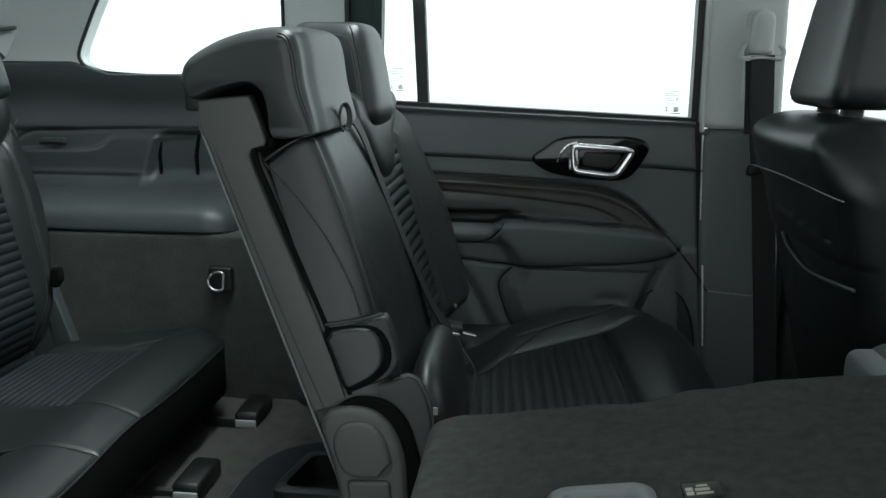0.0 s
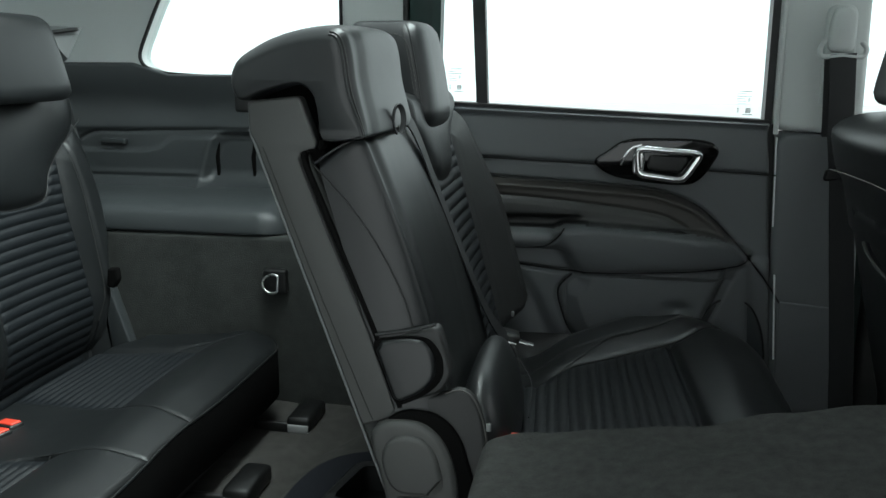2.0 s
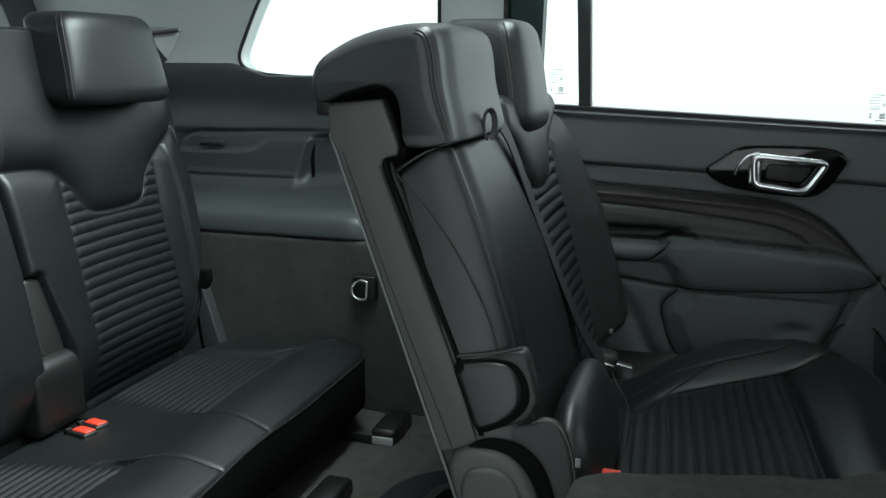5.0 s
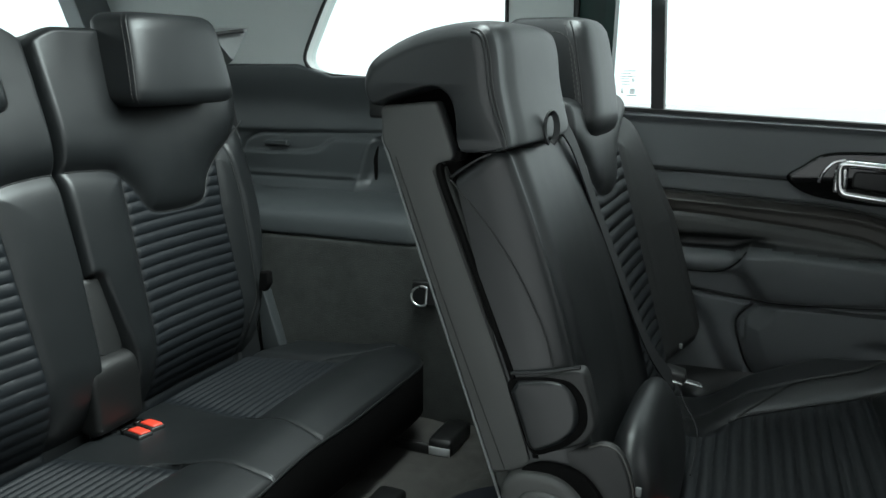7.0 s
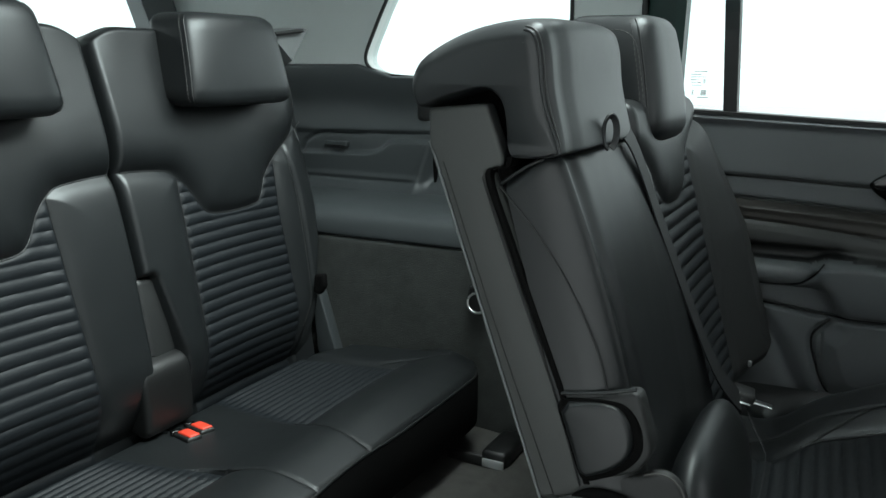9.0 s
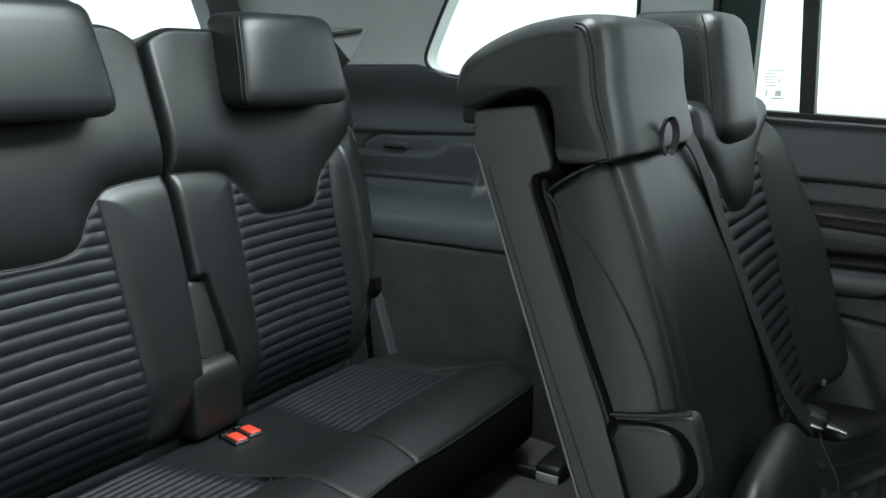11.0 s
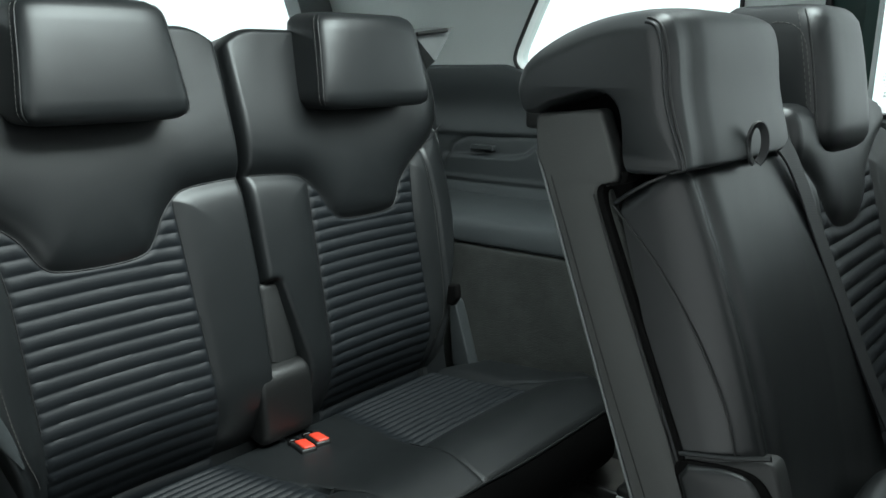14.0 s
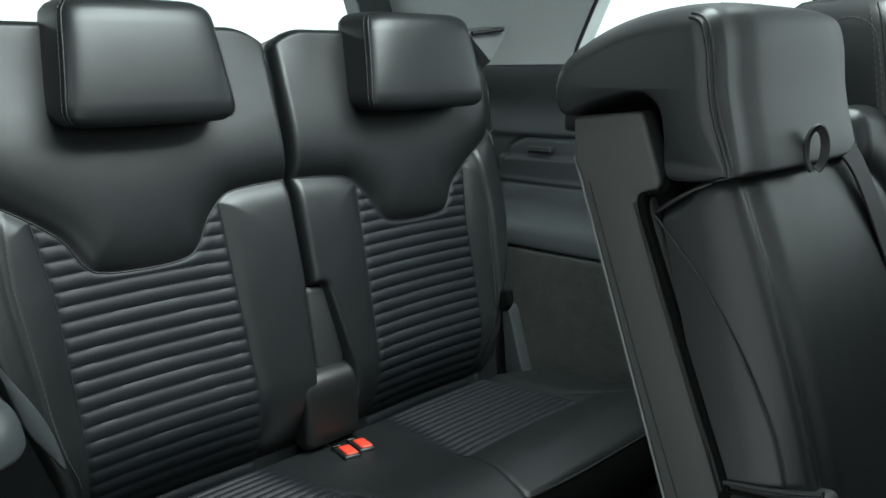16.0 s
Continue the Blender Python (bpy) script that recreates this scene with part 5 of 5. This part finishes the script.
tube("edge_cord", [(u, -0.170, 0.480 + (u + 0.014) * 0.178 - 0.014) for u in np.linspace(-0.01, 0.6, 30)], 0.003, GUSSET, fold)
for x in (0.06, 0.45):
    for y in (-0.60, -0.24):
        box("leg", (x - 0.03, y - 0.02, 0.0), (x + 0.03, y + 0.02, 0.30), BLACK, fold, 0.004)
def on_fold(lo, hi, z0, z1, name, mat, label="", bevel=0.003):
    bm = box_bm((*lo, z0), (*hi, z1), bevel)
    for v in bm.verts:
        v.co.z += 0.480 + (v.co.x + 0.014) * 0.178
    return part(name, bm, mat, fold, label)
# latch bezel: a raised grey frame round a sunk cup
lf = rounded([(0.094, -0.456), (0.098, -0.376), (0.190, -0.382), (0.192, -0.456)], 0.018)
li = rounded([(0.112, -0.447), (0.115, -0.393), (0.169, -0.396), (0.171, -0.447)], 0.010)
zf = lambda x, h: 0.480 + (x + 0.014) * 0.178 + h
R = [[(x, y, zf(x, h)) for x, y in o] for o, h in ((lf, -0.006), (lf, 0.006), (lf + (li - lf) * 0.25, 0.010), (li - (li - lf) * 0.2, 0.009), (li, 0.002), (li, -0.004))]
rings_mesh("latch_bezel", R, MIDGREY, fold, "mid grey plastic latch bezel", cap=False)
on_fold((0.110, -0.457), (0.174, -0.399), -0.012, 0.001, "latch_cup", BLACK)
on_fold((0.137, -0.417), (0.147, -0.405), 0.0, 0.006, "latch_pin", PIANO)
on_fold((0.214, -0.410), (0.246, -0.386), 0.002, 0.0042, "label_plate", GUSSET, "dark label", 0.001)
for a, b, w, h in ((0.216, -0.407, 0.006, 0.005), (0.216, -0.400, 0.006, 0.005), (0.224, -0.407, 0.014, 0.003), (0.224, -0.401, 0.012, 0.004), (0.226, -0.394, 0.009, 0.0025)):
    on_fold((a, b), (a + w, b + h), 0.0040, 0.0048, "label_print", LABEL, "cream print bars", 0)

# ---- floor things ----
for y, x in ((0.135, -0.458), (0.412, -0.455)):
    br = thing("floor_bracket", (x, y, 0.20), "black plastic cover on a seat mount on the floor", "floor bracket", "floor brackets")
    box("cover", (x - 0.024, y - 0.05, 0.196), (x + 0.024, y + 0.05, 0.227), BLACK, br, 0.008)
    box("tab", (x - 0.09, y - 0.05, 0.196), (x - 0.02, y - 0.040, 0.216), BLACK, br, 0.003)
    box("end_plate", (x - 0.020, y - 0.0535, 0.198), (x + 0.021, y - 0.049, 0.214), GREYPLATE, br, 0.002, "grey end plate")
def plate(name, outline, z0, z1, mat, parent=None, label="", inset=0.003):
    """A flat piece with a slightly rounded rim, lying level."""
    o = np.asarray(outline, float)
    c = o.mean(axis=0)
    s = 1 - inset / np.abs(o - c).max()
    R = [[(x, y, z) for x, y in p] for p, z in ((o, z0), (o, z1 - inset), (c + (o - c) * (s * 0.3 + 0.7), z1 - inset * 0.3), (c + (o - c) * s, z1))]
    return rings_mesh(name, R, mat, parent, label)
m1 = thing("floor_mat", (-0.28, 0.0, 0.20), "black rubber-backed floor mat before the third row", "floor mat", "floor mats")
o1 = rounded([(-0.372, -0.30), (-0.385, 0.14), (-0.36, 0.235), (-0.29, 0.29), (-0.16, 0.29), (-0.16, -0.30)], 0.07)
plate("mat", o1, 0.202, 0.216, MAT, m1)
tube("binding", [(x, y, 0.213) for x, y in o1], 0.004, CARPET, m1, "grey bound edge", closed=True)
m2 = thing("floor_mat", (-0.28, 0.50, 0.20), "small black floor mat at the far wheel arch", "floor mat", "floor mats")
plate("mat", rounded([(-0.40, 0.50), (-0.38, 0.62), (-0.16, 0.62), (-0.16, 0.47), (-0.36, 0.46)], 0.04), 0.202, 0.216, MAT, m2)

# plastic tray of the seat mount under the upright back
tray = thing("seat_mount_tray", (-0.22, 0.0, 0.20), "black plastic seat mount tray with grey rim", "tray")
tx = rounded([(-0.285, -0.02), (-0.262, 0.110), (-0.16, 0.110), (-0.16, -0.02)], 0.02)
ti = rounded([(-0.268, -0.004), (-0.249, 0.095), (-0.17, 0.095), (-0.17, -0.004)], 0.014)
rings_mesh("rim", [[(x, y, z) for x, y in o] for o, z in ((tx, 0.2), (tx, 0.284), (ti + (tx - ti) * 0.7, 0.288), (ti, 0.286), (ti, 0.24))], BLACK, tray, "raised black rim", cap=False)
box("bottom", (-0.27, -0.01, 0.21), (-0.17, 0.10, 0.245), BLACK, tray, 0.003)
box("front_lip", (-0.275, -0.05, 0.24), (-0.15, -0.028, 0.272), MIDGREY, tray, 0.004, "grey front lip")

# ---- pillar belt ----
pb = thing("pillar_seat_belt", (0.52, 0.66, 0.5), "black seat belt hanging from the centre pillar", "seat belt")
profile("height_slider", rounded([(0.487, 0.80), (0.545, 0.80), (0.540, 0.99), (0.487, 0.99)], 0.02), 0.660, 0.70, GREY, pb, "grey belt height rail", r=0.005)
profile("slider_cover", rounded([(0.492, 0.905), (0.535, 0.905), (0.537, 0.975), (0.520, 0.988), (0.498, 0.985), (0.491, 0.955)], 0.014), 0.640, 0.68, GREY, pb, "pale grey slider cover", r=0.009, puff=0.002, inset2=0.008)
lpts = smooth_line([(0.484, 0.648, 0.925), (0.476, 0.646, 0.910), (0.482, 0.646, 0.897), (0.515, 0.646, 0.899), (0.549, 0.646, 0.897), (0.556, 0.646, 0.910), (0.548, 0.648, 0.923)], 6)
tube("guide_loop", lpts, 0.005, GREY, pb, "grey belt guide loop")
strap("webbing", [(0.5165, 0.643, 0.902), (0.520, 0.643, 0.85), (0.527, 0.646, 0.75), (0.536, 0.648, 0.69)], (1, 0, 0), 0.046, 0.0022, WEB, pb)
strap("webbing", [(0.508, 0.654, 0.902), (0.512, 0.655, 0.85), (0.518, 0.656, 0.75)], (1, 0, 0), 0.044, 0.0022, WEB, pb)
strap("webbing", [(0.536, 0.648, 0.70), (0.555, 0.648, 0.50), (0.575, 0.648, 0.30), (0.59, 0.648, 0.10)], (1, 0, 0), 0.046, 0.0022, WEB, pb)
profile("belt_tongue", rounded([(0.502, 0.668), (0.536, 0.672), (0.540, 0.690), (0.506, 0.690)], 0.006), 0.628, 0.646, BLACK, pb, "black belt tongue", r=0.004)

# ---- front seat ----
fs = thing("front_seat", (0.70, 0.37, 0.0), "black leather front seat seen from behind", "car seat")
def fs_pos(U, V, H):
    """U across, V up, H to the rear."""
    return (0.530 + (0.75 - V) * 0.23 - H, U, V)
FS1 = smooth_line([(0.62, 0.684), (0.573, 0.693), (0.45, 0.704), (0.312, 0.709), (0.20, 0.704), (0.12, 0.694)], 6)
FS2 = smooth_line([(0.46, 0.640), (0.433, 0.645), (0.37, 0.646), (0.308, 0.640), (0.169, 0.622)], 6)
FS3 = smooth_line([(0.43, 0.595), (0.411, 0.577), (0.35, 0.562), (0.286, 0.557), (0.15, 0.565)], 6)
def fs_h(U, V):
    d = seg_dist(U, V, FS1)
    h = 0.055 * np.sqrt(np.clip(1 - ((U - 0.365) / 0.26) ** 2, 0, 1)) * np.where(V > 0.6, 1, 0.8)
    h = h + np.where(V < np.interp(U, FS1[::-1, 0], FS1[::-1, 1]), -0.006, 0.004) * puffed(d, 0.006)
    return h - 0.004 * np.exp(-(seg_dist(U, V, FS2) / 0.003) ** 2) - 0.005 * np.exp(-(seg_dist(U, V, FS3) / 0.004) ** 2)
field(fs, (0.115, 0.615), (0.22, 0.805), fs_pos, fs_h, 0.09, [("seat_back", LEATHER, "black leather seat back")], step=0.006, r=0.045,
      ul=lambda V: 0.125 + 0.06 * np.clip((V - 0.68) / 0.12, 0, 1) ** 2, ur=lambda V: 0.610 - 0.05 * np.clip((V - 0.70) / 0.10, 0, 1) ** 2 - 0.04 * np.clip((0.5 - V) / 0.2, 0, 1))
stitches("stitching", [fs_pos(u, v + 0.005, 0.0130 + 0.055 * math.sqrt(max(0, 1 - ((u - 0.365) / 0.26) ** 2))) for u, v in FS1 if u < 0.58], PALETHREAD, fs, rad=0.0010)
tube("pocket_edge", [fs_pos(u, v, 0.001 + 0.044 * math.sqrt(max(0, 1 - ((u - 0.365) / 0.26) ** 2))) for u, v in FS3], 0.003, SEATPLASTIC, fs, "pocket edge")
hr3 = headrest(fs, 1, 0.375, 0.256, 0.22, 0.818, 1.02, 0.632, 0.648, 0.115, 0.02)
for dy in (-0.055, 0.055):
    tube("post", [(0.575, 0.365 + dy, 0.78), (0.585, 0.365 + dy, 0.86)], 0.006, BLACK, hr3)
    tube("post_collar", [(0.573, 0.365 + dy, 0.805), (0.575, 0.365 + dy, 0.822)], 0.017, BLACK, hr3, k=14)
field(fs, (0.62, 1.10), (0.13, 0.60), lambda U, V, H: (U, V, 0.34 + H), lambda U, V: np.zeros(U.shape), 0.12, [("seat_cushion", LEATHER, "")], step=0.03, r=0.04)
box("seat_base", (0.64, 0.18, 0.0), (1.06, 0.56, 0.23), BLACK, fs, 0.01)
# unseen copy on the near side, added to block light from the front
copy_thing(fs, Matrix.Translation((0.70, -0.37, 0.0)))
con = thing("centre_console", (0.55, 0.02, 0.3), "charcoal end of the front centre console", "console")
profile("console_end", rounded([(0.53, 0.44), (0.545, 0.495), (0.575, 0.512), (0.80, 0.515), (0.80, 0.20), (0.50, 0.20)], 0.03), -0.11, 0.10, SEATPLASTIC, con, "charcoal rounded console end", r=0.02)
profile("console_body", rounded([(0.52, 0.0), (1.9, 0.0), (1.9, 0.5), (0.52, 0.5)], 0.02), -0.10, 0.09, DARK, con, r=0.01)
